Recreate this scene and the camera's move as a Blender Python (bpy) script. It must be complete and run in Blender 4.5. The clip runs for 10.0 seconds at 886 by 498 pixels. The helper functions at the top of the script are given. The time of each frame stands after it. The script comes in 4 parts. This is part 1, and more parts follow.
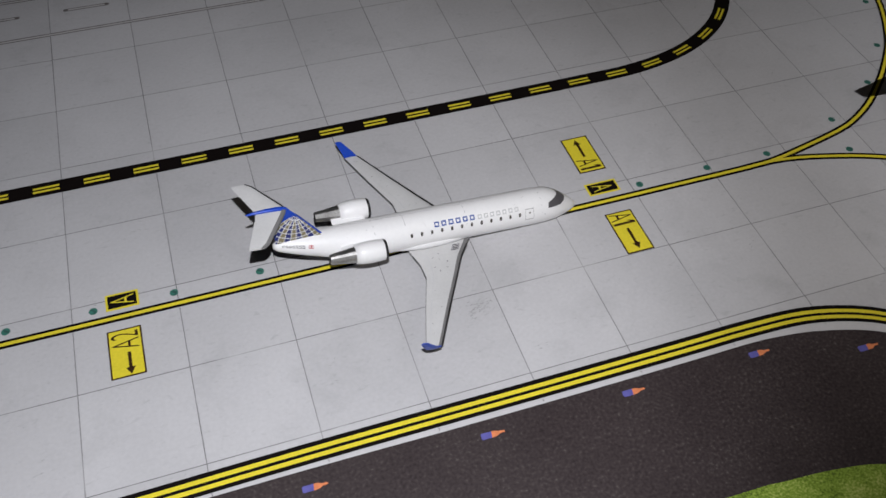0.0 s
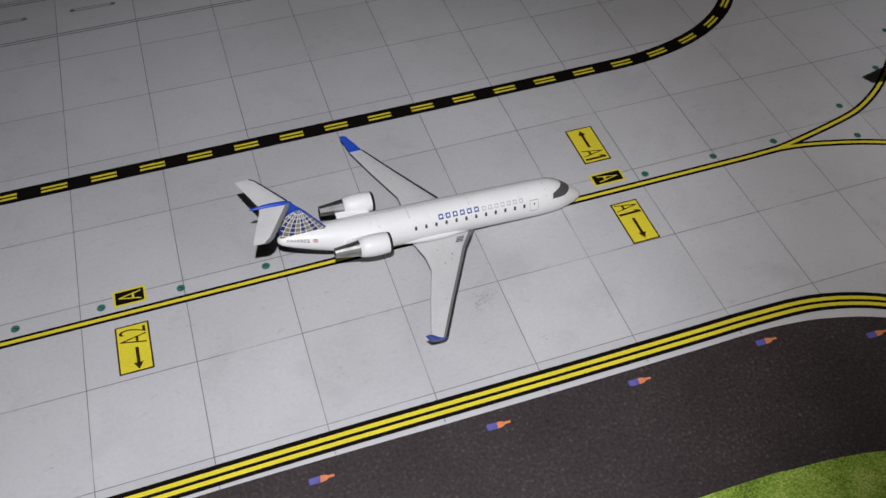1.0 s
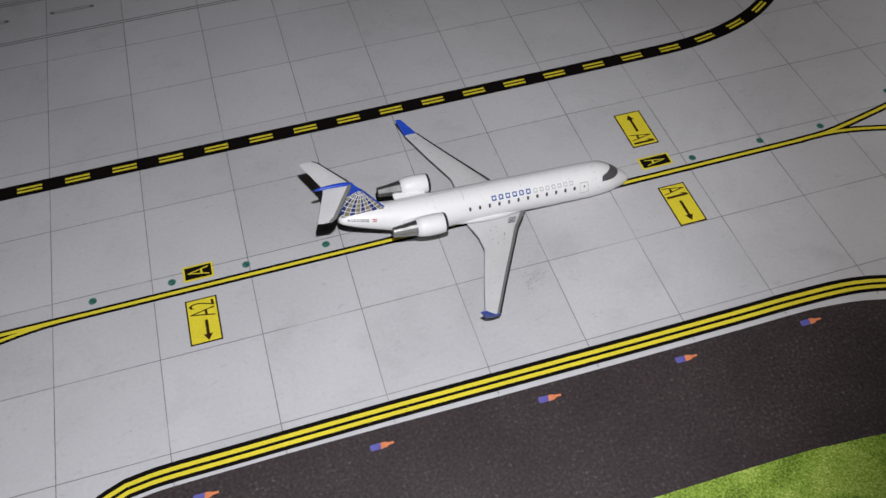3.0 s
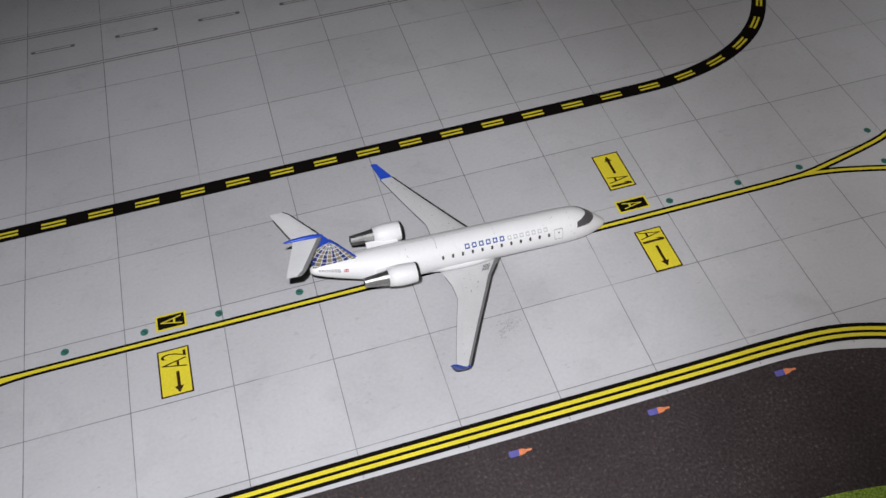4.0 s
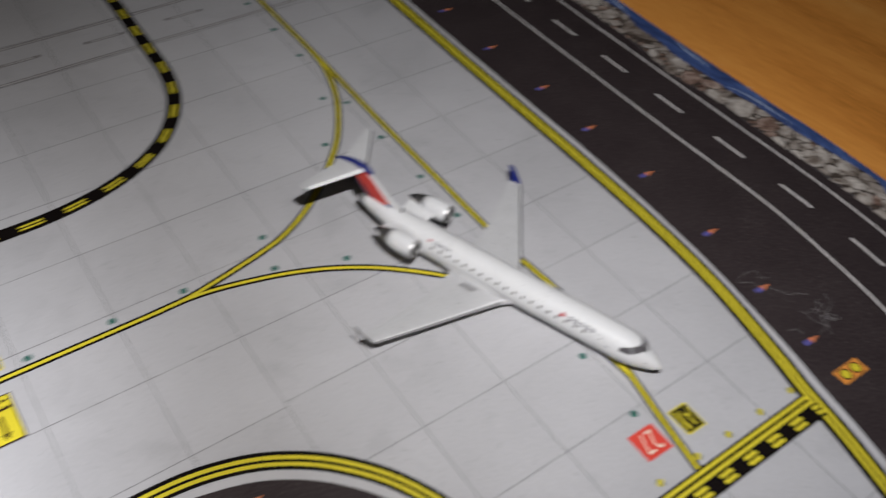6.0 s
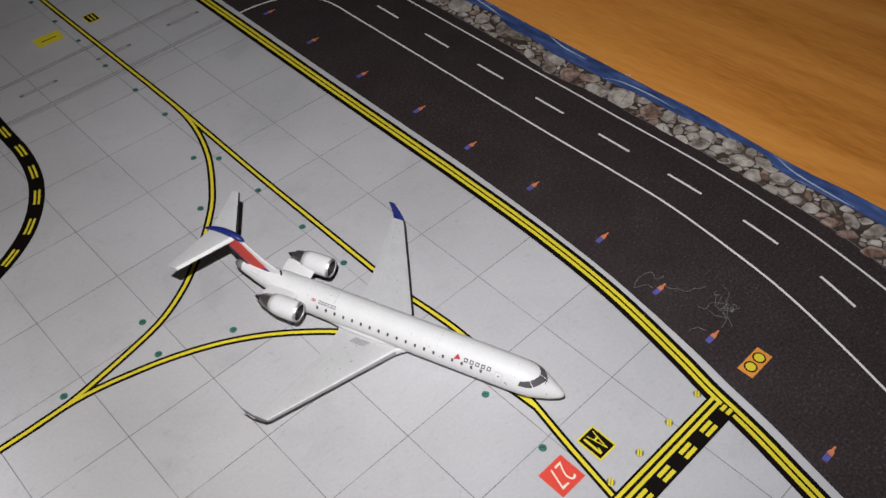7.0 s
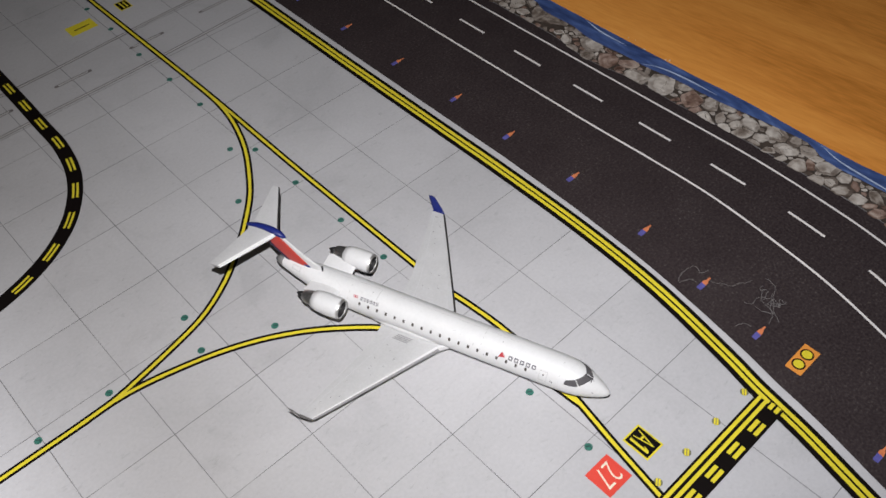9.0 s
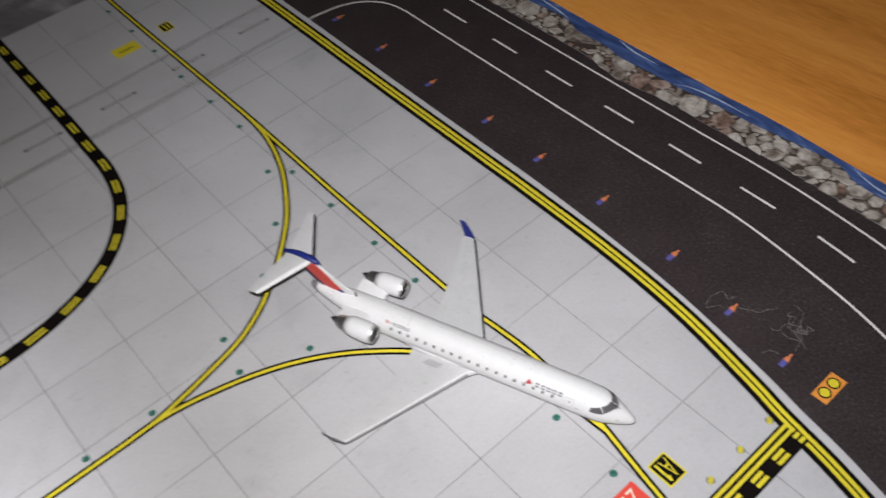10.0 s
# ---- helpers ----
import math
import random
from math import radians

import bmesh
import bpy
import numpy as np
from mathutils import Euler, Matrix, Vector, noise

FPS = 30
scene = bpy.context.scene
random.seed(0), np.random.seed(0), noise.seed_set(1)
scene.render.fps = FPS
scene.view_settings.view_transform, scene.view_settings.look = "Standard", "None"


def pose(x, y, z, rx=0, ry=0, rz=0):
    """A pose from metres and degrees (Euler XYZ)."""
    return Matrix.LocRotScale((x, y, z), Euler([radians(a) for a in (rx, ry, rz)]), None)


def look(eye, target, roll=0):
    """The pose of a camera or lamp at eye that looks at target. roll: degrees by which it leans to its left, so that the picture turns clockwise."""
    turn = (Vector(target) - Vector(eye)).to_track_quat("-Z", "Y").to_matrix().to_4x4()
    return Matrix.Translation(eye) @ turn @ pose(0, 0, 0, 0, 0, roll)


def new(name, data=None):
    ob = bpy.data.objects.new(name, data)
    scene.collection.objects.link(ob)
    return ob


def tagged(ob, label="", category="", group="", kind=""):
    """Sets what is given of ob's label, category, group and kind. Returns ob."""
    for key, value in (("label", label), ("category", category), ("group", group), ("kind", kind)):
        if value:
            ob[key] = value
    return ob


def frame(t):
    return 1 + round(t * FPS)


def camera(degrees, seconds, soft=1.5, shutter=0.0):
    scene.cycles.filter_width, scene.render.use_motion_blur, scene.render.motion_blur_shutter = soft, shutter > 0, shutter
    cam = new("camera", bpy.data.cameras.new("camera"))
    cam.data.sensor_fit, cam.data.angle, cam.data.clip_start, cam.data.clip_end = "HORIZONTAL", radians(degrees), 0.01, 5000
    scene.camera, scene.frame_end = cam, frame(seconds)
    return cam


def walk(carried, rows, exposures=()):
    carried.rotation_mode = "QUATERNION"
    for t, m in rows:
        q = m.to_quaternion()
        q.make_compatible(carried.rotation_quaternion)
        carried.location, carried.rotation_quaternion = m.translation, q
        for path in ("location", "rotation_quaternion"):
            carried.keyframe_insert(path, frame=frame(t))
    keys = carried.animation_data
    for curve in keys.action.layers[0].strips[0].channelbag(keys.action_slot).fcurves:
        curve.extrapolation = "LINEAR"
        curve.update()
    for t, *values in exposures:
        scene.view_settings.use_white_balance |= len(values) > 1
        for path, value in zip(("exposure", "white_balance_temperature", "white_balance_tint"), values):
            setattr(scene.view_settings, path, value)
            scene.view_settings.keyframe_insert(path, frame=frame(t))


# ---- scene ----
# One printed concrete slab of the mat is the unit of the plan: 20 mm (1:400 models).
T = 0.02

# ---- camera ----
cam = camera(54.67, 10.0, soft=1.5, shutter=0.35)
ROWS = [
    (0, 0.03400, -0.09377, 0.13776, 39.584, -1.599, -18.541),
    (0.5, 0.03155, -0.09493, 0.13726, 39.586, -0.813, -18.160),
    (1, 0.03575, -0.09516, 0.13736, 39.350, -0.311, -18.520),
    (1.5, 0.03462, -0.09433, 0.13884, 39.136, 0.085, -18.124),
    (2, 0.03347, -0.09878, 0.14349, 39.292, 0.057, -17.621),
    (2.2, 0.03074, -0.10026, 0.14172, 39.293, 0.134, -17.382),
    (3.3, 0.03035, -0.09792, 0.14407, 37.867, 1.326, -16.556),
    (3.5, 0.02948, -0.09854, 0.14739, 38.667, 1.429, -16.469),
    (4, 0.03942, -0.09327, 0.14726, 38.510, 1.648, -16.635),
    (4.5, 0.03435, -0.09593, 0.14212, 39.126, 1.732, -16.488),
    (5, 0.03784, -0.09321, 0.14415, 39.538, 2.029, -16.512),
    (5.4, 0.04593, -0.08837, 0.14189, 39.671, 2.180, -17.934),
    (5.5, 0.05683, -0.08469, 0.14524, 39.758, -0.126, -20.603),
    (5.6, 0.06895, -0.08655, 0.13616, 42.961, -4.443, -24.826),
    (5.7, 0.09274, -0.09049, 0.13628, 43.246, -3.347, -28.158),
    (5.8, 0.09876, -0.10246, 0.13990, 44.160, -4.465, -31.400),
    (5.9, 0.11130, -0.10772, 0.14288, 43.664, -4.135, -33.085),
    (6, 0.12303, -0.10935, 0.14488, 43.711, -3.714, -35.297),
    (6.1, 0.13187, -0.11349, 0.14508, 44.238, -2.268, -36.921),
    (6.2, 0.13594, -0.11129, 0.14495, 43.767, -1.969, -38.756),
    (7.3, 0.14485, -0.10619, 0.15169, 42.605, 0.993, -44.016),
    (7.5, 0.13956, -0.10307, 0.15019, 42.425, 1.123, -43.912),
    (8, 0.14252, -0.10216, 0.15280, 41.903, 1.439, -43.931),
    (8.5, 0.14102, -0.10132, 0.15302, 41.353, 1.548, -43.608),
    (9, 0.14449, -0.10148, 0.15263, 40.938, 1.657, -43.243),
    (9.5, 0.14930, -0.10200, 0.15828, 40.914, 1.852, -42.715),
    (9.7, 0.14918, -0.10155, 0.15732, 40.601, 2.183, -42.461),
    (9.8, 0.14874, -0.10114, 0.15766, 40.587, 2.395, -42.306),
    (9.9, 0.14869, -0.10032, 0.15819, 40.416, 2.903, -41.946),
    (10, 0.14812, -0.10112, 0.16113, 40.479, 3.539, -41.394),
    (10.1, 0.13500, -0.09100, 0.16400, 40.500, 4.700, -40.400),
]
walk(cam, [(t, pose(x, y, z, rx, ry, rz)) for t, x, y, z, rx, ry, rz in ROWS], exposures=[(0.0, -0.39), (2.0, -0.46), (3.5, -0.31), (4.5, -0.25), (5.2, -0.16), (5.6, 0.10), (6.2, 0.34), (7.4, 0.60), (10.0, 0.65)])

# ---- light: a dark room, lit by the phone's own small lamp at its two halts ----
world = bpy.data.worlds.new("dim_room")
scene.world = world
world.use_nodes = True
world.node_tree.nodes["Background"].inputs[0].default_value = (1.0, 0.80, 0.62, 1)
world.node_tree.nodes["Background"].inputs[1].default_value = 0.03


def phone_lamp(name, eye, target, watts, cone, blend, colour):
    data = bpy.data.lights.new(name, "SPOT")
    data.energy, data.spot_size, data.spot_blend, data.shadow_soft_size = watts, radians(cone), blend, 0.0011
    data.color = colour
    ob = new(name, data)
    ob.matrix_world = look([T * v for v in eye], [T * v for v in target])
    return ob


# each split in two: a cool middle, and an added wide one tinting its edges
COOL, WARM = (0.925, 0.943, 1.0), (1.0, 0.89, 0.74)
# fixed at both halts and always lit, in place of one moving lamp
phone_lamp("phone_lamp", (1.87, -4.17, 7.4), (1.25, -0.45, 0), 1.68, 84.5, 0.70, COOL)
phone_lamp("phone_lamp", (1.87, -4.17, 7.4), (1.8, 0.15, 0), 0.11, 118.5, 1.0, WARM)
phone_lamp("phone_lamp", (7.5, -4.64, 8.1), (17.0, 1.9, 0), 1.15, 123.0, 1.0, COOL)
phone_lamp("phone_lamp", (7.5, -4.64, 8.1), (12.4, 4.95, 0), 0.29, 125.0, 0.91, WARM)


# ---- materials ----
def material(name, colour, rough=0.5, metal=0.0, spec=0.3, vary=0.06, scale=3.0, fine=60.0, grain=0.05, bump=0.0, island=0.0, coat=0.0):
    """A painted or printed surface: base colour with broad clouds, fine grain, a random shift for each object and slight relief. Scales are per slab."""
    m = bpy.data.materials.new(name)
    m.use_nodes = True
    nt = m.node_tree
    n, ln = nt.nodes, nt.links.new
    b = n["Principled BSDF"]
    b.inputs["Roughness"].default_value = rough
    b.inputs["Metallic"].default_value = metal
    b.inputs["Specular IOR Level"].default_value = spec
    b.inputs["Coat Weight"].default_value = coat
    geo = n.new("ShaderNodeNewGeometry")
    value = None
    for size, amount, detail in ((scale, vary, 4.0), (fine, grain, 2.0)):
        t = n.new("ShaderNodeTexNoise")
        t.inputs["Scale"].default_value = size / T
        t.inputs["Detail"].default_value = detail
        ln(geo.outputs["Position"], t.inputs["Vector"])
        r = n.new("ShaderNodeMapRange")
        r.inputs["From Min"].default_value, r.inputs["From Max"].default_value = 0.25, 0.75
        r.inputs["To Min"].default_value, r.inputs["To Max"].default_value = 1 - amount, 1 + amount
        ln(t.outputs["Fac"], r.inputs["Value"])
        if value is None:
            value = r.outputs["Result"]
        else:
            mul = n.new("ShaderNodeMath")
            mul.operation = "MULTIPLY"
            ln(value, mul.inputs[0]), ln(r.outputs["Result"], mul.inputs[1])
            value = mul.outputs[0]
            if bump:
                bp = n.new("ShaderNodeBump")
                bp.inputs["Strength"].default_value, bp.inputs["Distance"].default_value = bump, 0.0001
                ln(t.outputs["Fac"], bp.inputs["Height"]), ln(bp.outputs["Normal"], b.inputs["Normal"])
    if island:
        info = n.new("ShaderNodeObjectInfo")
        r = n.new("ShaderNodeMapRange")
        r.inputs["To Min"].default_value, r.inputs["To Max"].default_value = 1 - island, 1 + island
        ln(info.outputs["Random"], r.inputs["Value"])
        mul = n.new("ShaderNodeMath")
        mul.operation = "MULTIPLY"
        ln(value, mul.inputs[0]), ln(r.outputs["Result"], mul.inputs[1])
        value = mul.outputs[0]
    mix = n.new("ShaderNodeVectorMath")
    mix.operation = "SCALE"
    mix.inputs[0].default_value = colour
    ln(value, mix.inputs["Scale"])
    ln(mix.outputs[0], b.inputs["Base Color"])
    return m


def stain(m, scale, lo, hi, amount, stretch=(1, 1, 1)):
    """Dull patches with edges of their own, laid over a material's colour."""
    nt = m.node_tree
    n, ln = nt.nodes, nt.links.new
    b = n["Principled BSDF"]
    old = b.inputs["Base Color"].links[0].from_socket
    geo = n.new("ShaderNodeNewGeometry")
    mp = n.new("ShaderNodeMapping")
    mp.inputs["Scale"].default_value = [v * scale / T for v in stretch]
    ln(geo.outputs["Position"], mp.inputs["Vector"])
    t = n.new("ShaderNodeTexNoise")
    t.inputs["Scale"].default_value, t.inputs["Detail"].default_value, t.inputs["Roughness"].default_value, t.inputs["Distortion"].default_value = 1.0, 8.0, 0.62, 0.6
    ln(mp.outputs["Vector"], t.inputs["Vector"])
    r = n.new("ShaderNodeMapRange")
    r.inputs["From Min"].default_value, r.inputs["From Max"].default_value = lo, hi
    r.inputs["To Min"].default_value, r.inputs["To Max"].default_value = 1.0, 1.0 - amount
    ln(t.outputs["Fac"], r.inputs["Value"])
    mix = n.new("ShaderNodeVectorMath")
    mix.operation = "SCALE"
    ln(old, mix.inputs[0]), ln(r.outputs["Result"], mix.inputs["Scale"])
    ln(mix.outputs[0], b.inputs["Base Color"])


def ramp_material(name, stops, mapping=(1, 1, 1), scale=1.0, detail=6.0, rough=0.5, spec=0.3, wave=False, distort=1.0, second=0.0, second_scale=40.0, by_object=False, turn=0.0):
    """A surface whose colour runs through a ramp by stretched noise or wood rings."""
    m = bpy.data.materials.new(name)
    m.use_nodes = True
    nt = m.node_tree
    n, ln = nt.nodes, nt.links.new
    b = n["Principled BSDF"]
    b.inputs["Roughness"].default_value = rough
    b.inputs["Specular IOR Level"].default_value = spec
    geo = n.new("ShaderNodeNewGeometry")
    mp = n.new("ShaderNodeMapping")
    mp.inputs["Scale"].default_value = [v / T for v in mapping]
    swing = n.new("ShaderNodeMapping")
    swing.inputs["Rotation"].default_value = (0, 0, radians(turn))
    ln(geo.outputs["Position"], swing.inputs["Vector"]), ln(swing.outputs["Vector"], mp.inputs["Vector"])
    t = n.new("ShaderNodeTexNoise")
    t.inputs["Scale"].default_value, t.inputs["Detail"].default_value, t.inputs["Distortion"].default_value = scale, detail, distort
    ln(mp.outputs["Vector"], t.inputs["Vector"])
    value = t.outputs["Fac"]
    if by_object:
        info = n.new("ShaderNodeObjectInfo")
        add = n.new("ShaderNodeMath")
        add.operation = "MULTIPLY_ADD"
        add.inputs[1].default_value, add.inputs[2].default_value = by_object, -by_object / 2
        ln(info.outputs["Random"], add.inputs[0])
        two = n.new("ShaderNodeMath")
        ln(value, two.inputs[0]), ln(add.outputs[0], two.inputs[1])
        value = two.outputs[0]
    if second:
        s = n.new("ShaderNodeTexNoise")
        s.inputs["Scale"].default_value, s.inputs["Detail"].default_value = second_scale, 3.0
        ln(mp.outputs["Vector"], s.inputs["Vector"])
        add = n.new("ShaderNodeMath")
        add.operation = "MULTIPLY_ADD"
        add.inputs[1].default_value, add.inputs[2].default_value = second, -second / 2
        ln(s.outputs["Fac"], add.inputs[0])
        two = n.new("ShaderNodeMath")
        ln(value, two.inputs[0]), ln(add.outputs[0], two.inputs[1])
        value = two.outputs[0]
    r = n.new("ShaderNodeValToRGB")
    while len(r.color_ramp.elements) < len(stops):
        r.color_ramp.elements.new(0.5)
    for e, (p, c) in zip(r.color_ramp.elements, stops):
        e.position, e.color = p, (*c, 1)
    ln(value, r.inputs["Fac"])
    ln(r.outputs["Color"], b.inputs["Base Color"])
    return m


CONCRETE = material("printed_concrete", (0.476, 0.469, 0.482), 0.55, vary=0.05, scale=0.8, fine=26, grain=0.04, island=0.035, bump=0.03)
stain(CONCRETE, 1.3, 0.55, 0.68, 0.075)
stain(CONCRETE, 7.0, 0.60, 0.72, 0.14, (1, 2.2, 1))
stain(CONCRETE, 19.0, 0.62, 0.71, 0.13, (1, 1.6, 1))
stain(CONCRETE, 34.0, 0.66, 0.74, 0.16, (1.3, 1, 1))
stain(CONCRETE, 0.45, 0.50, 0.62, 0.05)
JOINT = ramp_material("printed_joint", [(0.30, (0.14, 0.135, 0.14)), (0.54, (0.205, 0.20, 0.205)), (0.68, (0.32, 0.315, 0.32)), (0.80, (0.42, 0.415, 0.42))], scale=1.1, detail=5.0, rough=0.55, second=0.25, second_scale=9)
ASPHALT = ramp_material("printed_asphalt", [(0.24, (0.019, 0.0128, 0.0140)), (0.48, (0.0360, 0.0268, 0.0280)), (0.62, (0.0475, 0.0366, 0.0368)), (0.72, (0.075, 0.063, 0.061)), (0.80, (0.14, 0.122, 0.115))], scale=34, detail=4.0, rough=0.5, distort=0.3, second=0.24, second_scale=1.6)
YELLOW = material("printed_yellow", (0.685, 0.572, 0.038), 0.5, spec=0.2, vary=0.06, scale=2, fine=40, grain=0.07)
BLACK = material("printed_black", (0.0065, 0.0048, 0.0045), 0.6, spec=0.06, vary=0.15, scale=3)
BROWN = material("printed_sign_ink", (0.035, 0.016, 0.006), 0.5)
PALE = material("printed_pale_border", (0.50, 0.49, 0.50), 0.5)
WHITE = material("printed_white", (0.76, 0.72, 0.70), 0.5, vary=0.08)
TEAL_DARK = material("printed_dark_teal", (0.03, 0.075, 0.066), 0.5, vary=0.3, scale=26)
TEAL = material("printed_teal", (0.038, 0.150, 0.118), 0.5, vary=0.4, scale=26)
GREY_PRINT = material("printed_grey", (0.155, 0.14, 0.14), 0.5, vary=0.25, scale=6)
BLUE_PRINT = material("printed_blue", (0.105, 0.10, 0.33), 0.5, vary=0.2, scale=14)
ORANGE_PRINT = material("printed_orange", (0.62, 0.20, 0.085), 0.5, vary=0.15, scale=14)
AMBER_PRINT = material("printed_amber", (0.70, 0.27, 0.05), 0.5)
RED_PRINT = material("printed_red", (0.66, 0.065, 0.045), 0.5)
CREAM = material("printed_cream", (0.75, 0.68, 0.55), 0.5)
GRASS = ramp_material("printed_grass", [(0.22, (0.085, 0.130, 0.014)), (0.42, (0.185, 0.285, 0.030)), (0.58, (0.270, 0.380, 0.055)), (0.78, (0.48, 0.54, 0.15))], scale=2, rough=0.6, second=1.15, second_scale=52)
WATER = ramp_material("printed_water", [(0.3, (0.034, 0.056, 0.155)), (0.55, (0.066, 0.112, 0.29)), (0.66, (0.115, 0.185, 0.40)), (0.84, (0.38, 0.46, 0.66))], mapping=(1, 0.3, 1), scale=3.2, rough=0.4, distort=1.5, second=0.45, second_scale=13)
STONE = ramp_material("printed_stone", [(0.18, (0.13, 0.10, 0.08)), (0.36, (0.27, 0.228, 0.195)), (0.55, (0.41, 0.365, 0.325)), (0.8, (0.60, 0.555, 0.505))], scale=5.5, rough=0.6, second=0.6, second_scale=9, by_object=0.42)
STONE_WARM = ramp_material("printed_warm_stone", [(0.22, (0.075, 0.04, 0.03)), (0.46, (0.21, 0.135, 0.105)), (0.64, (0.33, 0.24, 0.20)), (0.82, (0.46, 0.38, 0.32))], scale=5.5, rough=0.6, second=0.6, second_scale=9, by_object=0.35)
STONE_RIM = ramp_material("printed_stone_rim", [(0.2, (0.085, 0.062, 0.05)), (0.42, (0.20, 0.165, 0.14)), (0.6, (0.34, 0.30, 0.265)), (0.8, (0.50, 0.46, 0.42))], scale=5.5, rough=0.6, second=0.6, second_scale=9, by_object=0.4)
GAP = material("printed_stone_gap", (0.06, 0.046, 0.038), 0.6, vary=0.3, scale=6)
WOOD = ramp_material("table_wood", [(0.28, (0.58, 0.215, 0.036)), (0.46, (0.77, 0.30, 0.058)), (0.6, (0.86, 0.358, 0.074)), (0.8, (0.93, 0.44, 0.112))], mapping=(1.0, 0.13, 1), scale=1.0, rough=0.42, spec=0.35, distort=0.9, second=0.38, second_scale=22, turn=-5)
PLASTER = material("wall_plaster", (0.45, 0.42, 0.38), 0.8, fine=2, scale=0.1)
FLOOR = material("floor_board", (0.16, 0.10, 0.06), 0.6, fine=2, scale=0.1)

PAINT = material("white_model_paint", (0.745, 0.738, 0.742), 0.36, spec=0.32, vary=0.025, scale=4, fine=30, grain=0.02, coat=0.1)
stain(PAINT, 9.0, 0.63, 0.74, 0.09)
stain(PAINT, 30.0, 0.68, 0.74, 0.14)
# the same white darkened against the brighter second lamp, with worn patches
PAINT_DIMMED = material("dimmed_white_model_paint", (0.635, 0.632, 0.635), 0.42, spec=0.25, vary=0.03, scale=4, fine=30, grain=0.025, coat=0.04)
stain(PAINT_DIMMED, 8.0, 0.62, 0.74, 0.10)
stain(PAINT_DIMMED, 28.0, 0.66, 0.73, 0.16)
WING = material("pale_grey_wing_paint", (0.53, 0.525, 0.525), 0.42, vary=0.04, scale=5, fine=40, grain=0.03)
WING_COOL = material("grey_wing_paint", (0.47, 0.467, 0.472), 0.42, vary=0.05, scale=5, fine=40, grain=0.04)
METAL = material("bare_metal", (0.52, 0.51, 0.50), 0.45, metal=0.85, vary=0.25, scale=14, fine=90, grain=0.15)
BURNT = material("burnt_metal", (0.32, 0.312, 0.305), 0.33, metal=0.9, vary=0.35, scale=9, fine=60, grain=0.2)
FAN = material("fan_grey", (0.07, 0.068, 0.07), 0.5)
GRILLE = material("printed_grille", (0.27, 0.265, 0.27), 0.5)
EDGE_GREY = material("dull_grey_edge", (0.16, 0.156, 0.156), 0.45, vary=0.1, scale=9)
# pale front strip: the highlight along the red-tailed model's near wing, painted in
EDGE_GLINT = material("pale_edge_glint", (0.60, 0.595, 0.60), 0.35, spec=0.5, vary=0.12, scale=9)
DARK = material("dark_model_paint", (0.018, 0.017, 0.018), 0.5, vary=0.1)
GLASS = material("smoked_window_paint", (0.085, 0.08, 0.085), 0.35, vary=0.1, scale=8)
WINDOW = material("cabin_window_print", (0.075, 0.065, 0.06), 0.5)
BLUE = material("bright_blue_paint", (0.012, 0.055, 0.40), 0.35, vary=0.05)
DARK_NAVY = material("dark_navy_gap_shade", (0.008, 0.010, 0.040), 0.4, vary=0.1)
NAVY = material("navy_paint", (0.012, 0.02, 0.14), 0.35, vary=0.05)
RED = material("red_paint", (0.50, 0.045, 0.035), 0.35, vary=0.05)
GOLD = material("tan_line_paint", (0.215, 0.18, 0.10), 0.4)
WHITE_LINE = material("white_line_paint", (0.72, 0.72, 0.72), 0.4)
INK_BLUE = material("blue_ink", (0.04, 0.085, 0.30), 0.4)
INK_GREY = material("pale_grey_ink", (0.50, 0.50, 0.51), 0.4)
INK_DARK = material("dark_grey_ink", (0.11, 0.105, 0.12), 0.4)
SEAM_DARK = material("grey_door_line", (0.34, 0.335, 0.34), 0.5, vary=0.2, scale=12)
SEAM = material("faint_grey_seam", (0.46, 0.455, 0.46), 0.5, vary=0.2, scale=12)
INK_RED = material("red_ink", (0.42, 0.05, 0.06), 0.4)
RUBBER = material("tyre_rubber", (0.02, 0.02, 0.02), 0.7)


# ---- helpers for meshes ----
def part(name, bm, mat, parent=None, label=""):
    mesh = bpy.data.meshes.new(name)
    bm.to_mesh(mesh)
    bm.free()
    mesh.materials.append(mat)
    ob = new(name, mesh)
    if parent:
        ob.parent = parent
    if label:
        tagged(ob, label)
    return ob


def smooth(ob):
    for p in ob.data.polygons:
        p.use_smooth = True
    return ob


def box(bm, x0, y0, z0, x1, y1, z1):
    v = [bm.verts.new((x, y, z)) for x in (x0, x1) for y in (y0, y1) for z in (z0, z1)]
    for f in ((0, 1, 3, 2), (4, 6, 7, 5), (0, 4, 5, 1), (2, 3, 7, 6), (0, 2, 6, 4), (1, 5, 7, 3)):
        bm.faces.new([v[i] for i in f])
    return v


def curve_points(points, step=0.12):
    """A smooth line through a few plan points."""
    pts = [Vector((*p, 0)) for p in points]
    if len(pts) < 3:
        return pts
    pts = [2 * pts[0] - pts[1], *pts, 2 * pts[-1] - pts[-2]]
    out = []
    for a, b, c, d in zip(pts, pts[1:], pts[2:], pts[3:]):
        n = max(2, int((c - b).length / step))
        for i in range(n):
            s = i / n
            out.append(0.5 * (2 * b + (c - a) * s + (2 * a - 5 * b + 4 * c - d) * s * s + (3 * b - a - 3 * c + d) * s**3))
    return out + [pts[-2]]


def offset_line(line, off):
    """The line moved off to its left."""
    out = []
    for i, p in enumerate(line):
        d = (line[min(i + 1, len(line) - 1)] - line[max(i - 1, 0)]).normalized()
        out.append(p + Vector((-d.y, d.x, 0)) * off)
    return out


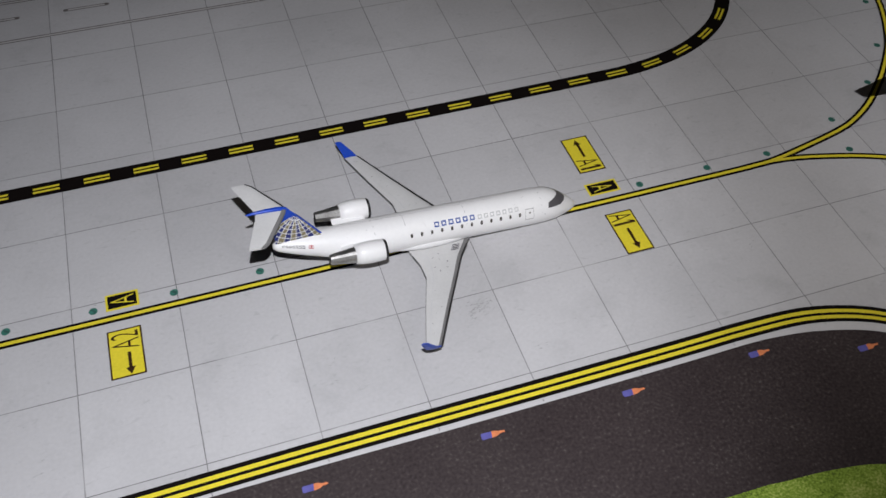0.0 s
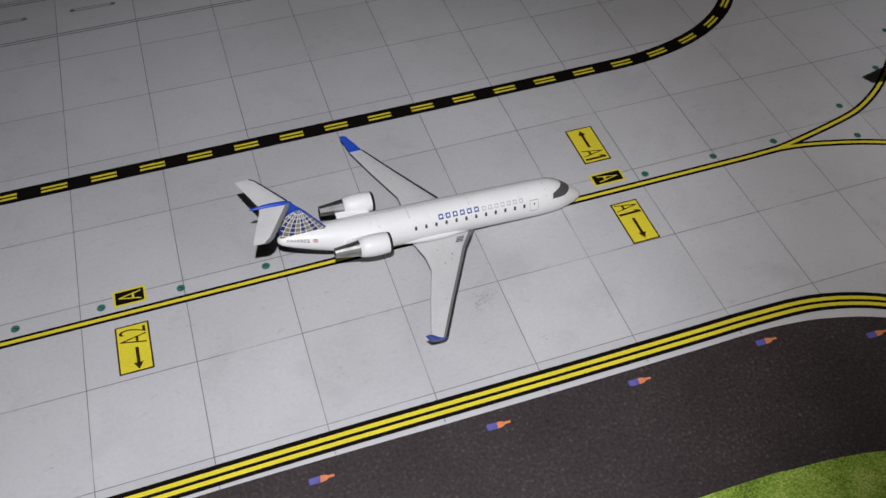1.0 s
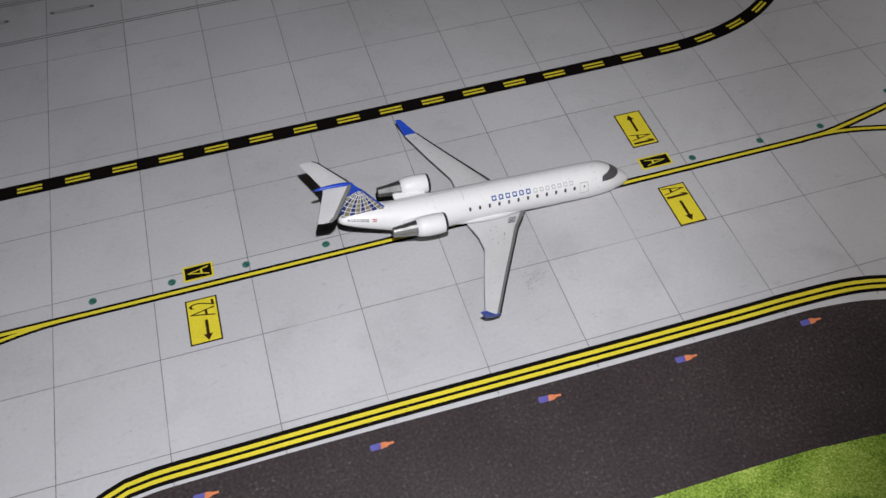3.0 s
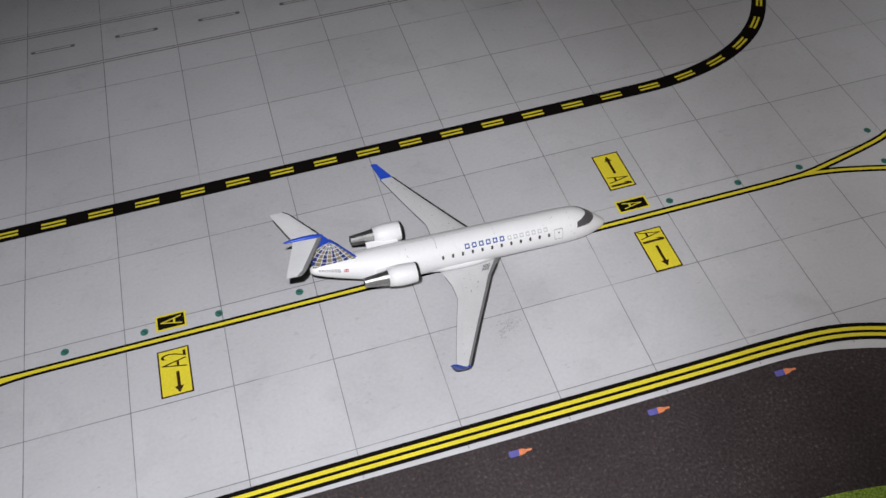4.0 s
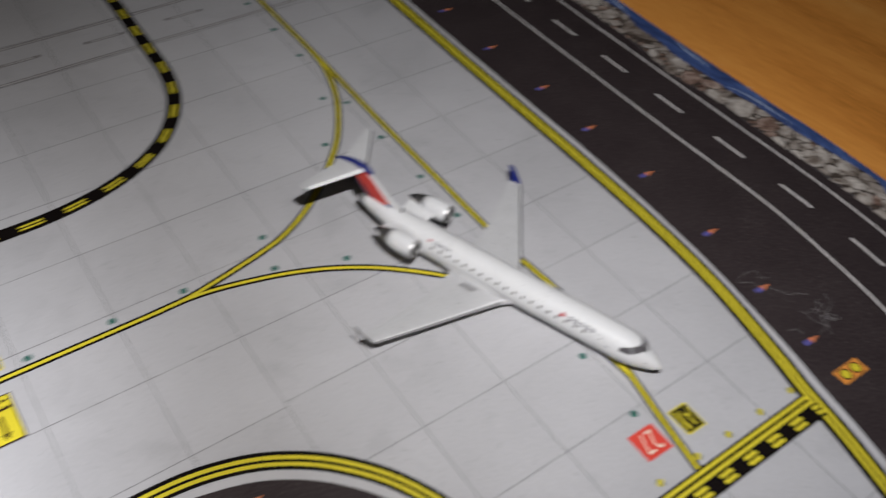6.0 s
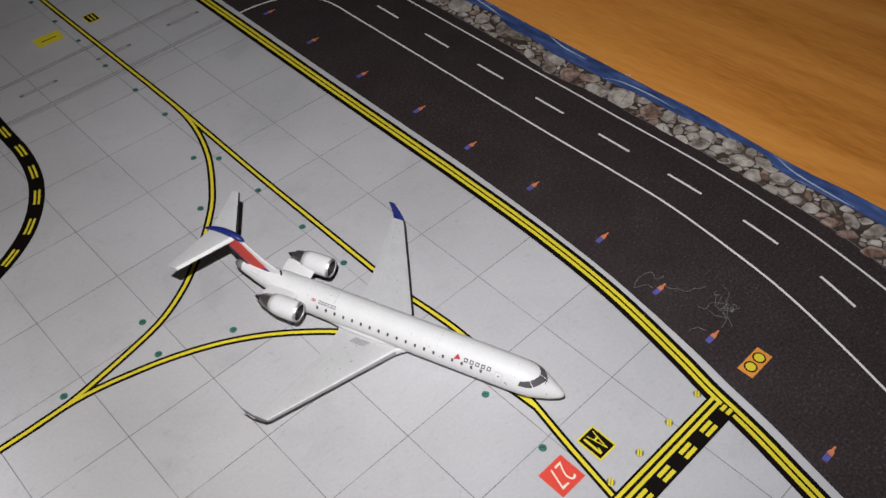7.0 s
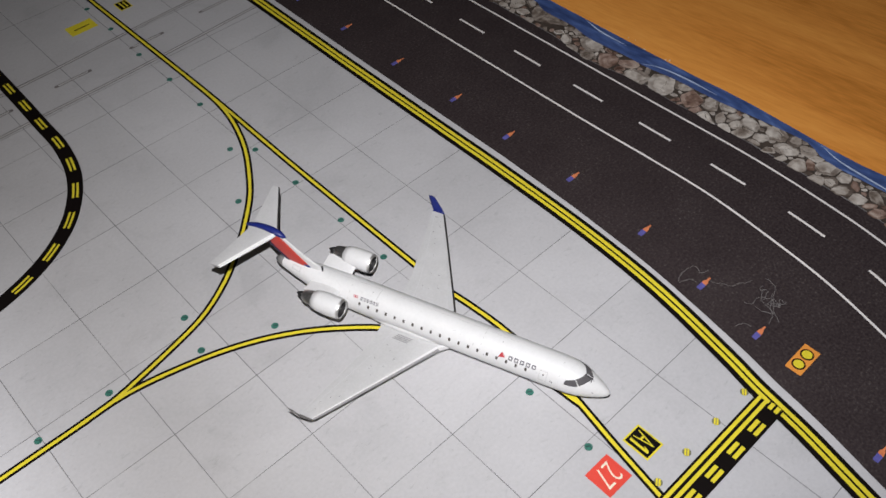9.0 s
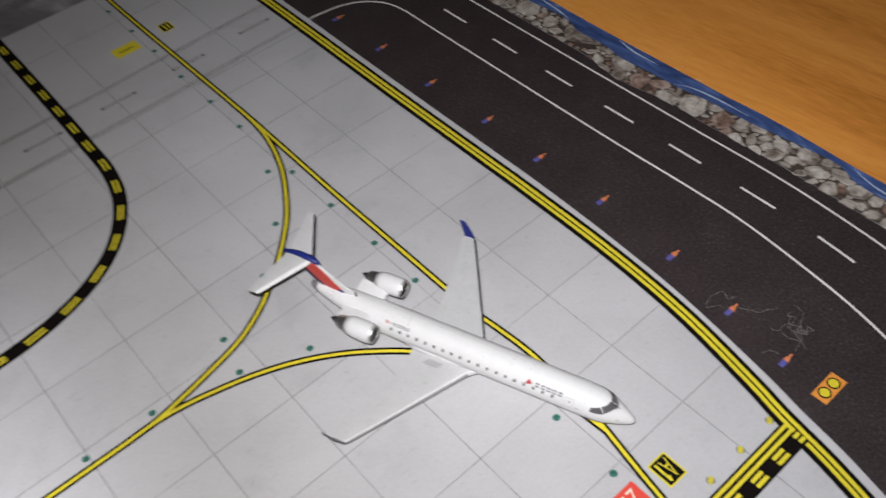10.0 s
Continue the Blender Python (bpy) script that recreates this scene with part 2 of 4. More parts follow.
def ribbon(bm, line, left, right, z):
    """A flat band along a line, from its left to its right edge (offsets to the left, in slabs)."""
    a, b = offset_line(line, left), offset_line(line, right)
    va = [bm.verts.new((p.x * T, p.y * T, z)) for p in a]
    vb = [bm.verts.new((p.x * T, p.y * T, z)) for p in b]
    for i in range(len(line) - 1):
        bm.faces.new((vb[i], vb[i + 1], va[i + 1], va[i]))


def along(line, a, b, step=0.06):
    """The stretch of a line between two lengths from its start."""
    lens = [0.0]
    for p, q in zip(line, line[1:]):
        lens.append(lens[-1] + (q - p).length)

    def at(s):
        for i in range(len(line) - 1):
            if s <= lens[i + 1]:
                return line[i].lerp(line[i + 1], max(0.0, (s - lens[i]) / max(1e-9, lens[i + 1] - lens[i])))
        return line[-1]

    n = max(1, int((b - a) / step))
    return [at(a + (b - a) * i / n) for i in range(n + 1)], lens[-1]


def plate(bm, corners, z):
    return bm.faces.new([bm.verts.new((x * T, y * T, z)) for x, y in corners])


def rect(bm, x0, y0, x1, y1, z):
    plate(bm, ((x0, y0), (x1, y0), (x1, y1), (x0, y1)), z)


def disc(bm, x, y, r, z, n=20, a0=0.0, a1=2 * math.pi):
    plate(bm, [(x + r * math.cos(a0 + (a1 - a0) * i / n), y + r * math.sin(a0 + (a1 - a0) * i / n)) for i in range(n if a1 - a0 > 6 else n + 1)], z)


Z1, Z2, Z3, Z4 = 0.00004, 0.00008, 0.00012, 0.00016

# ---- room and table ----
bm = bmesh.new()
box(bm, -1.6, -1.5, -0.80, 2.0, 1.9, -0.75)
tagged(part("floor", bm, FLOOR), "dark plain floor under the table", "floor", kind="structure")
bm = bmesh.new()
box(bm, -1.6, -1.5, 1.65, 2.0, 1.9, 1.70)
tagged(part("ceiling", bm, PLASTER), "plain pale ceiling of a dark room", "ceiling", kind="structure")
for name, c in (("wall_west", (-1.65, -1.55, -1.6, 1.95)), ("wall_east", (2.0, -1.55, 2.05, 1.95)), ("wall_south", (-1.6, -1.55, 2.0, -1.5)), ("wall_north", (-1.6, 1.9, 2.0, 1.95))):
    bm = bmesh.new()
    box(bm, c[0], c[1], -0.80, c[2], c[3], 1.70)
    tagged(part(name, bm, PLASTER), "plain plastered wall of a dark room", "wall", kind="structure")

table = tagged(new("table"), "orange-brown wooden table with a fine grain", "table")
bm = bmesh.new()
box(bm, -0.55, -0.40, -0.031, 0.95, 0.50, -0.001)
bmesh.ops.bevel(bm, geom=bm.edges[:], offset=0.003, segments=2, affect="EDGES")
part("tabletop", bm, WOOD, table)
for x in (-0.50, 0.84):
    for y in (-0.35, 0.39):
        bm = bmesh.new()
        box(bm, x, y, -0.75, x + 0.06, y + 0.06, -0.031)
        part("leg", bm, WOOD, table)

# ---- the printed mat ----
EAST = [(16.40, -9.0), (16.36, -3.25), (16.315, -2.8), (16.312, -2.3), (16.337, -1.8), (16.363, -1.2), (16.36, -0.76), (16.334, -0.29), (16.328, 0.6), (16.322, 2.3), (16.34, 3.0), (16.30, 7.0), (16.26, 11.0)]
bm = bmesh.new()
outline = [(-7.0, -9.0), *EAST, (-7.0, 11.0)]
top = [bm.verts.new((x * T, y * T, 0)) for x, y in outline]
low = [bm.verts.new((x * T, y * T, -0.001)) for x, y in outline]
bm.faces.new(top)
bm.faces.new(low[::-1])
for i in range(len(top)):
    j = (i + 1) % len(top)
    bm.faces.new((top[i], low[i], low[j], top[j]))
mat_sheet = tagged(part("playmat", bm, JOINT), "printed airport play mat with taxiways lying on the table", "play mat")
# the lines of the plan
LINE_A = [Vector((-7, 0.765, 0)), Vector((7.45, 0.765, 0))]
LINE_NORTH = curve_points([(7.3, 0.765), (7.75, 0.78), (8.08, 0.835), (8.39, 0.898), (8.68, 0.962), (8.95, 1.035), (9.20, 1.145), (9.49, 1.318), (9.78, 1.548), (10.08, 1.82), (10.42, 2.182), (10.62, 2.46), (10.86, 2.87), (11.0, 3.18), (11.12, 3.55), (11.19, 3.9), (11.22, 4.3), (11.22, 4.9)])
LINE_SOUTH = curve_points([(7.3, 0.765), (7.75, 0.772), (8.07, 0.735), (8.36, 0.67), (8.70, 0.578), (9.03, 0.46), (9.38, 0.295), (9.74, 0.07), (10.06, -0.19), (10.36, -0.485), (10.72, -0.95), (11.0, -1.55), (11.12, -2.1), (11.16, -2.6)])
LINE_B = curve_points([(11.20, 10.5), (11.19, 8.1), (11.21, 6.0), (11.225, 4.3), (11.20, 2.4), (11.20, 1.0), (11.205, -0.4), (11.245, -0.9), (11.275, -1.35), (11.25, -1.9), (11.19, -2.45), (11.06, -3.12), (10.955, -3.72), (10.935, -3.80)])
LINE_WEST = curve_points([(-0.7, 0.765), (-1.08, 0.755), (-1.45, 0.705), (-1.82, 0.62), (-2.4, 0.40), (-3.0, -0.05), (-3.6, -0.7)])
DASHED = curve_points([(-7.0, 2.728), (-3, 2.728), (0, 2.728), (3, 2.728), (5.2, 2.728), (6.3, 2.735), (6.9, 2.75), (7.4, 2.825), (7.85, 2.96), (8.26, 3.17), (8.615, 3.46), (8.90, 3.84), (9.10, 4.29), (9.205, 4.85), (9.22, 5.4), (9.24, 6.2), (9.26, 8.0), (9.26, 10.5)])
EDGE_SOUTH = curve_points([(-1.6, -1.95), (-1.0, -1.55), (-0.55, -1.29), (-0.2, -1.21), (0.6, -1.197), (2.1, -1.188), (4.2, -1.200), (5.5, -1.202), (6.2, -1.20), (6.85, -1.232), (7.37, -1.365), (7.75, -1.56), (8.08, -1.82), (8.42, -2.22), (8.66, -2.68), (8.78, -3.1), (8.84, -3.6), (8.86, -4.6), (8.86, -9.0)])
EDGE_EAST = curve_points([(13.09, 11.0), (13.09, 8.0), (13.085, 5.84), (13.06, 3.44), (13.05, 1.31), (13.045, 0.4), (13.008, -1.02), (12.905, -2.2), (12.712, -3.24), (12.60, -3.72), (12.486, -4.34), (12.316, -5.05), (12.1, -6.0), (11.7, -8.0)])

slabs = []
SLAB_MESHES = {}
GAPW = 0.0044


def slab_mesh(w, h):
    key = (round(w, 3), round(h, 3))
    if key not in SLAB_MESHES:
        b = bmesh.new()
        plate(b, ((GAPW, GAPW), (w - GAPW, GAPW), (w - GAPW, h - GAPW), (GAPW, h - GAPW)), 0)
        mesh = bpy.data.meshes.new("concrete_slab")
        b.to_mesh(mesh)
        b.free()
        mesh.materials.append(CONCRETE)
        SLAB_MESHES[key] = mesh
    return SLAB_MESHES[key]


def slab(x, y, w, h):
    ob = new("concrete_slab", slab_mesh(w, h))
    ob.parent = mat_sheet
    ob.location = (x * T, y * T, 0.00002)


for u in range(-4, 13):
    low = [-6.84, -5.86, -4.88, -3.90, -2.92, -1.94, -0.96, 0] if u >= 8 else [-2.0, -1.016, 0]
    for v, w in zip(low, low[1:]):
        slab(u, v, 1, w - v)
    for v in range(0, 5):
        slab(u, v, 1, 1)
    slab(u, 5, 1, 0.53)
    slab(u, 5.53, 1, 0.96)
    slab(u, 6.49, 1, 1.51)
    slab(u, 8, 1, 1)


def band(name, line, layout, parent=None, label="", z=Z2):
    """A painted line of several colours: layout gives (left, right, material, name)."""
    first = None
    for left, right, m, piece in layout:
        b = bmesh.new()
        ribbon(b, line, left, right, z)
        ob = part(piece if first else name, b, m, first or parent or mat_sheet, label if not first else "")
        if first is None:
            first = ob
        z += 0.00004
    return first


# all black borders lie below all yellow stripes, each a little over the last
for i, line in enumerate((LINE_A, LINE_NORTH, LINE_SOUTH, LINE_WEST, LINE_B)):
    b = bmesh.new()
    ribbon(b, line, 0.049, -0.049, Z2 + i * 0.000006)
    edge_part = part("taxiway_line", b, BLACK, mat_sheet, "yellow taxiway line with black borders")
    b = bmesh.new()
    ribbon(b, line, 0.019, -0.019, Z3 + i * 0.000006)
    part("yellow_stripe", b, YELLOW, edge_part)

# asphalt, grass and road
SOUTH_IN = offset_line(EDGE_SOUTH, -0.125)
b = bmesh.new()
upper = offset_line(EDGE_SOUTH, -0.090)
lower = [p + (q - p).normalized() * (0.042 + 0.022 * min(1, max(0, (p.x - 1) / 2)) + 0.042 * min(1, max(0, (p.x - 6.3) / 0.7))) for p, q in zip(upper, offset_line(EDGE_SOUTH, -0.14))]
va, vb = ([b.verts.new((p.x * T, p.y * T, Z1 + 0.00002)) for p in line] for line in (upper, lower))
for k in range(len(va) - 1):
    b.faces.new((va[k], vb[k], vb[k + 1], va[k + 1]))
part("pale_border", b, PALE, mat_sheet)
b = bmesh.new()
edge = offset_line(EDGE_SOUTH, -0.105)
plate(b, [(p.x, p.y) for p in edge] + [(-6.9, -8.9), (-6.9, -3.2)], Z1)
bmesh.ops.triangulate(b, faces=b.faces[:])
part("asphalt_area", b, ASPHALT, mat_sheet, "dark speckled asphalt print")
b = bmesh.new()
g = curve_points([(-6.8, -2.66), (-3, -2.66), (2, -2.66), (5.1, -2.665), (5.7, -2.69), (6.18, -2.73), (6.62, -2.82), (7.0, -3.05), (7.28, -3.5), (7.38, -4.2), (7.4, -5.0), (7.4, -8.8)])
plate(b, [(p.x, p.y) for p in g] + [(-6.8, -8.8)], Z2)
bmesh.ops.triangulate(b, faces=b.faces[:])
part("grass_area", b, GRASS, mat_sheet, "green grass print")

b = bmesh.new()
road_w = offset_line(EDGE_EAST, 0.125)
ROCK_W = curve_points([(15.66, 11), (15.66, 7), (15.665, 3.44), (15.665, 1.85), (15.59, 1.3), (15.585, 0.9), (15.70, 0.14), (15.66, -0.3), (15.685, -0.9), (15.68, -1.8), (15.66, -2.5), (15.58, -3.6), (15.2, -5.2), (14.6, -7.2), (14.2, -8.9)])
plate(b, [(p.x, p.y) for p in road_w] + [(p.x, p.y) for p in reversed(ROCK_W)], Z1)
bmesh.ops.triangulate(b, faces=b.faces[:])
part("asphalt_road", b, ASPHALT, mat_sheet, "dark asphalt road print")
b = bmesh.new()
inner, outer = offset_line(EDGE_EAST, 0.10), offset_line(EDGE_EAST, 0.15)
outer = [p + (q - p).normalized() * (0.072 + 0.036 * min(1, max(0, (-p.y - 2.5) / 1.1)) + 0.024 * min(1, max(0, (p.y + 1.2) / 1.6))) for p, q in zip(inner, outer)]
va, vb = ([b.verts.new((p.x * T, p.y * T, Z2)) for p in line] for line in (inner, outer))
for k in range(len(va) - 1):
    b.faces.new((va[k], va[k + 1], vb[k + 1], vb[k]))
part("pale_border", b, PALE, mat_sheet)
# slab joints go on across the pale border
for u in range(-1, 8):
    y = min(SOUTH_IN, key=lambda p: abs(p.x - u)).y
    b = bmesh.new()
    rect(b, u - 0.004, y - 0.008, u + 0.004, y + 0.03, Z2)
    part("joint_line", b, JOINT, mat_sheet)
EDGE = [(0.099, -0.098, BLACK, ""), (0.053, 0.012, YELLOW, "yellow_stripe"), (-0.020, -0.060, YELLOW, "yellow_stripe")]
band("edge_line", EDGE_SOUTH, EDGE, label="double yellow apron edge line on black", z=Z3)
EDGE_M = [(0.111, -0.115, BLACK, ""), (0.060, 0.014, YELLOW, "yellow_stripe"), (-0.010, -0.055, YELLOW, "yellow_stripe")]
band("edge_line", EDGE_EAST, EDGE_M, label="double yellow apron edge line on black", z=Z3)

# black band with paired yellow dashes
b = bmesh.new()
ribbon(b, DASHED, 0.104, -0.095, Z2)
dashed = part("dashed_line", b, BLACK, mat_sheet, "black band with paired yellow dashes")
total = along(DASHED, 0, 1)[1]
s = 6.839 - 0.137 - 0.529 * 8
while s + 0.3 < total:
    if s > 2.9:
        seg, _ = along(DASHED, s, s + 0.275)
        for lo, hi in ((0.041, 0.012), (-0.012, -0.041)):
            b = bmesh.new()
            ribbon(b, seg, lo, hi, Z3)
            part("dash", b, YELLOW, dashed)
    s += 0.529

# service lane: thin grey double lines with a paler core, and stubs with dark ends
LANE_PALE = material("printed_pale_core", (0.50, 0.485, 0.485), 0.5)
LANES = ([(-7, 5.50), (-1.55, 5.525), (1.4, 5.552), (6, 5.56), (9.4, 5.60), (10.7, 5.605), (12.98, 5.685)],
         [(-7, 6.40), (-1.55, 6.41), (1.4, 6.42), (6, 6.43), (9.37, 6.45), (11.1, 6.53), (12.98, 6.59)])
for pts in LANES:
    lane = curve_points(pts, 0.4)
    for lo, hi, m, z in ((0.031, 0.014, GREY_PRINT, Z1), (-0.014, -0.031, GREY_PRINT, Z1), (0.014, -0.014, LANE_PALE, Z1)):
        b = bmesh.new()
        ribbon(b, lane, lo, hi, z)
        part("lane_line", b, m, mat_sheet)
for k in range(-5, 12):
    u = -0.924 + 1.13 * k + 0.0063 * k * k
    y = 6.03 + 0.045 * max(0.0, u - 8.9)
    b = bmesh.new()
    for off in (0.021, -0.021):
        rect(b, u, y + off - 0.008, u + 0.53, y + off + 0.008, Z1)
    disc(b, u, y, 0.032, Z1 + 0.00001, 10)
    disc(b, u + 0.53, y, 0.032, Z1 + 0.00001, 10)
    stub = part("lane_stub", b, GREY_PRINT, mat_sheet)
    b = bmesh.new()
    rect(b, u + 0.03, y - 0.013, u + 0.50, y + 0.013, Z1 + 0.00002)
    part("stub_core", b, LANE_PALE, stub)

# holding line across taxiway B
def holding_line():
    b = bmesh.new()
    rect(b, 9.0, -4.066, 12.545, -3.762, Z3 + 0.00003)
    hold = part("holding_line", b, BLACK, mat_sheet, "double solid and double dashed yellow holding line on black")
    for y in (-3.807, -3.877):
        b = bmesh.new()
        rect(b, 9.0, y - 0.019, 12.555, y + 0.019, Z4 + 0.00006)
        part("yellow_stripe", b, YELLOW, hold)
    for y in (-3.946, -4.013):
        for x, half in ((12.508, 0.042), *((12.197 - 0.352 * i, 0.085) for i in range(9))):
            b = bmesh.new()
            rect(b, x - half, y - 0.021, x + half, y + 0.021, Z4 + 0.00006)
            part("dash", b, YELLOW, hold)

    # the edge line's inner stripe breaks off beside the dashes
    b = bmesh.new()
    plate(b, ((12.507, -3.905), (12.560, -3.905), (12.526, -4.066), (12.472, -4.066)), Z4 + 0.00005)
    part("line_break", b, BLACK, hold)


holding_line()

# road markings
R1 = curve_points([(13.28, 5.67), (13.5, 5.665), (13.86, 5.60), (14.19, 5.43), (14.43, 5.12), (14.515, 4.74), (14.515, 4.0), (14.52, 0.45), (14.545, -0.9), (14.54, -1.8), (14.44, -2.75), (14.31, -3.55), (14.07, -4.42), (13.75, -5.4), (13.2, -7.2)])
R2 = curve_points([(15.48, 11), (15.48, 6), (15.46, 3.7), (15.47, 0), (15.48, -1.6), (15.42, -2.7), (15.31, -3.6), (15.05, -4.8), (14.6, -6.2), (14.1, -7.6)])
R0 = [Vector((13.28, 6.525, 0)), Vector((14.0, 6.55, 0)), Vector((14.53, 7.0, 0)), Vector((14.53, 11, 0))]
for line in (R0, R1, R2):
    b = bmesh.new()
    ribbon(b, line, 0.0155, -0.0155, Z2)
    part("road_line", b, WHITE, mat_sheet)
MID = curve_points([(14.99, 11), (14.99, 6), (14.985, 2.5), (15.0, 0), (15.0, -1.8), (14.955, -2.75), (14.83, -3.65), (14.6, -4.5), (14.2, -5.8), (13.7, -7.4)])
s = 11 - 9.98
for i in range(14):
    seg, _ = along(MID, s, s + 0.52)
    b = bmesh.new()
    ribbon(b, seg, 0.0175, -0.0175, Z2)
    part("road_dash", b, WHITE, mat_sheet)
    s += 1.1435

# shore: stones and a strip of water
b = bmesh.new()
shore_e = [Vector((x, y, 0)) for x, y in reversed(EAST)]
plate(b, [(p.x, p.y) for p in offset_line(ROCK_W, 0.01)] + [(x - 0.004, y) for x, y in EAST], Z1)
bmesh.ops.triangulate(b, faces=b.faces[:])
part("stone_bank", b, GAP, mat_sheet, "dark gaps of the printed stone bank")
SHORE = curve_points([(16.1, 11), (16.05, 8), (16.1, 5.2), (16.05, 4.0), (16.16, 2.75), (16.045, 2.35), (16.05, 1.75), (15.98, 1.4), (16.02, 0.75), (16.02, 0.39), (16.08, -0.14), (16.10, -0.75), (16.18, -1.55), (16.215, -2.1), (16.10, -2.34), (16.06, -2.6), (16.07, -3.04), (16.1, -3.6), (16.05, -4.4), (16.1, -5.2), (16.2, -8.9)])
b = bmesh.new()
plate(b, [(p.x, p.y) for p in SHORE] + [(x - 0.002, y) for x, y in EAST], Z3)
bmesh.ops.triangulate(b, faces=b.faces[:])
part("water_strip", b, WATER, mat_sheet, "blue water print with pale ripples")
FOAM = material("printed_foam", (0.42, 0.50, 0.66), 0.5, vary=0.35, scale=6)
for pts in ([(16.30, 1.72), (16.21, 1.345), (16.22, 0.885)], [(16.03, 0.455), (16.13, 0.22), (16.18, -0.234), (16.19, -0.728)], [(16.30, -2.214), (16.17, -2.579), (16.125, -3.096), (16.13, -3.5)], [(16.26, 3.4), (16.22, 3.0), (16.17, 2.6)], [(16.20, 4.9), (16.24, 4.5), (16.2, 4.0)]):
    line = curve_points(pts, 0.05)
    b = bmesh.new()
    n = len(line)
    a = offset_line(line, 0.0)
    left = [p + Vector((0.03 * math.sin(math.pi * i / (n - 1)) + 0.002, 0, 0)) for i, p in enumerate(a)]
    va = [b.verts.new((p.x * T, p.y * T, Z4)) for p in a]
    vb = [b.verts.new((p.x * T, p.y * T, Z4)) for p in left]
    for i in range(n - 1):
        b.faces.new((va[i], vb[i], vb[i + 1], va[i + 1]))
    part("ripple", b, FOAM, mat_sheet)


def x_at(line, y):
    for p, q in zip(line, line[1:]):
        if (p.y - y) * (q.y - y) <= 0 and p.y != q.y:
            return p.x + (q.x - p.x) * (y - p.y) / (q.y - p.y)
    return line[-1].x


# stones of the bank: place, half length, half width, turn
GREY_STONES = [(15.96, 2.18, 0.40, 0.24, 81), (16.0, 1.61, 0.11, 0.09, 38), (15.9, 1.27, 0.23, 0.16, 69), (15.65, 1.4, 0.12, 0.06, 83), (15.77, 0.33, 0.22, 0.15, 91), (15.88, -0.04, 0.27, 0.2, 57), (16.02, -0.27, 0.14, 0.09, 105), (15.98, -0.77, 0.16, 0.11, 30), (16.07, -0.97, 0.14, 0.08, 89),
               (15.72, -0.88, 0.14, 0.1, 93), (15.83, -1.03, 0.17, 0.07, 35), (15.98, -1.14, 0.1, 0.07, 143), (15.86, -1.25, 0.1, 0.08, 161), (15.73, -1.16, 0.12, 0.07, 68), (15.8, -1.41, 0.15, 0.1, 144), (16.0, -1.38, 0.15, 0.12, 69), (15.87, -1.62, 0.12, 0.1, 144), (16.08, -1.73, 0.17, 0.15, 91)]
MORE_STONES = [(16.13, -1.51, 0.09, 0.06, 96), (15.74, -1.61, 0.09, 0.06, 121), (15.91, -1.99, 0.17, 0.13, 110), (16.11, -1.98, 0.12, 0.1, 17), (16.07, -2.19, 0.13, 0.1, 58), (15.75, -2.23, 0.15, 0.12, 4), (15.96, -2.54, 0.17, 0.13, 127), (15.74, -1.83, 0.08, 0.07, 128), (15.69, -2.53, 0.1, 0.09, 134), (15.94, -2.76, 0.11, 0.09, 127), (15.79, -2.69, 0.1, 0.08, 175)]
WARM_STONES = [(15.77, 0.85, 0.21, 0.16, 72), (15.91, 0.6, 0.19, 0.13, 91), (15.88, -0.52, 0.19, 0.16, 17), (15.86, -2.35, 0.12, 0.06, 30)]
rng = random.Random(11)
seeds = [(*v, False) for v in GREY_STONES + MORE_STONES] + [(*v, True) for v in WARM_STONES]


def reach(stone, d):
    """How far a stone's oval goes from its middle in a direction."""
    a = math.atan2(d.y, d.x) - radians(stone[4])
    return 1 / math.sqrt((math.cos(a) / stone[2]) ** 2 + (math.sin(a) / stone[3]) ** 2)


for radius, tries in ((0.2, 40), (0.13, 500), (0.08, 2500), (0.045, 5000)):
    for _ in range(tries):
        y = rng.uniform(-4.8, 6.2)
        lo, hi = x_at(ROCK_W, y) + 0.02, x_at(SHORE, y) - 0.01
        x = rng.uniform(lo + radius * 0.3, max(lo + radius * 0.35, hi - radius * 0.5))
        new_stone = (x, y, radius * rng.uniform(0.95, 1.3), radius * rng.uniform(0.6, 0.9), rng.uniform(40, 150), rng.random() < 0.30)
        if all((Vector((q[0] - x, q[1] - y))).length > 0.86 * (reach(new_stone, Vector((q[0] - x, q[1] - y))) + reach(q, Vector((x - q[0], y - q[1])))) for q in seeds):
            seeds.append(new_stone)
for stone_at in seeds:
    sx, sy, ra, rb, turn, warm = stone_at
    t0 = radians(turn)
    corners = rng.randint(4, 7)
    poly = []
    for k in range(corners):
        a = 2 * math.pi * (k + rng.uniform(-0.36, 0.36)) / corners
        f = rng.uniform(0.98, 1.36)
        poly.append(Vector((sx + f * (ra * math.cos(a) * math.cos(t0) - rb * math.sin(a) * math.sin(t0)), sy + f * (ra * math.cos(a) * math.sin(t0) + rb * math.sin(a) * math.cos(t0)))))
    for other in seeds:
        d = Vector((other[0] - sx, other[1] - sy))
        if 0 < d.length < 0.8:
            mine, theirs = reach(stone_at, d), reach(other, -d)
            nn = d.normalized()
            mid = Vector((sx, sy)) + nn * (d.length * mine / (mine + theirs) - rng.uniform(-0.004, 0.010))
            cut = []
            for p, q in zip(poly, poly[1:] + poly[:1]):
                a, c = (p - mid).dot(nn), (q - mid).dot(nn)
                if a <= 0:
                    cut.append(p)
                if a * c < 0:
                    cut.append(p.lerp(q, a / (a - c)))
            poly = cut or poly
    cutf = rng.uniform(0.05, 0.17)
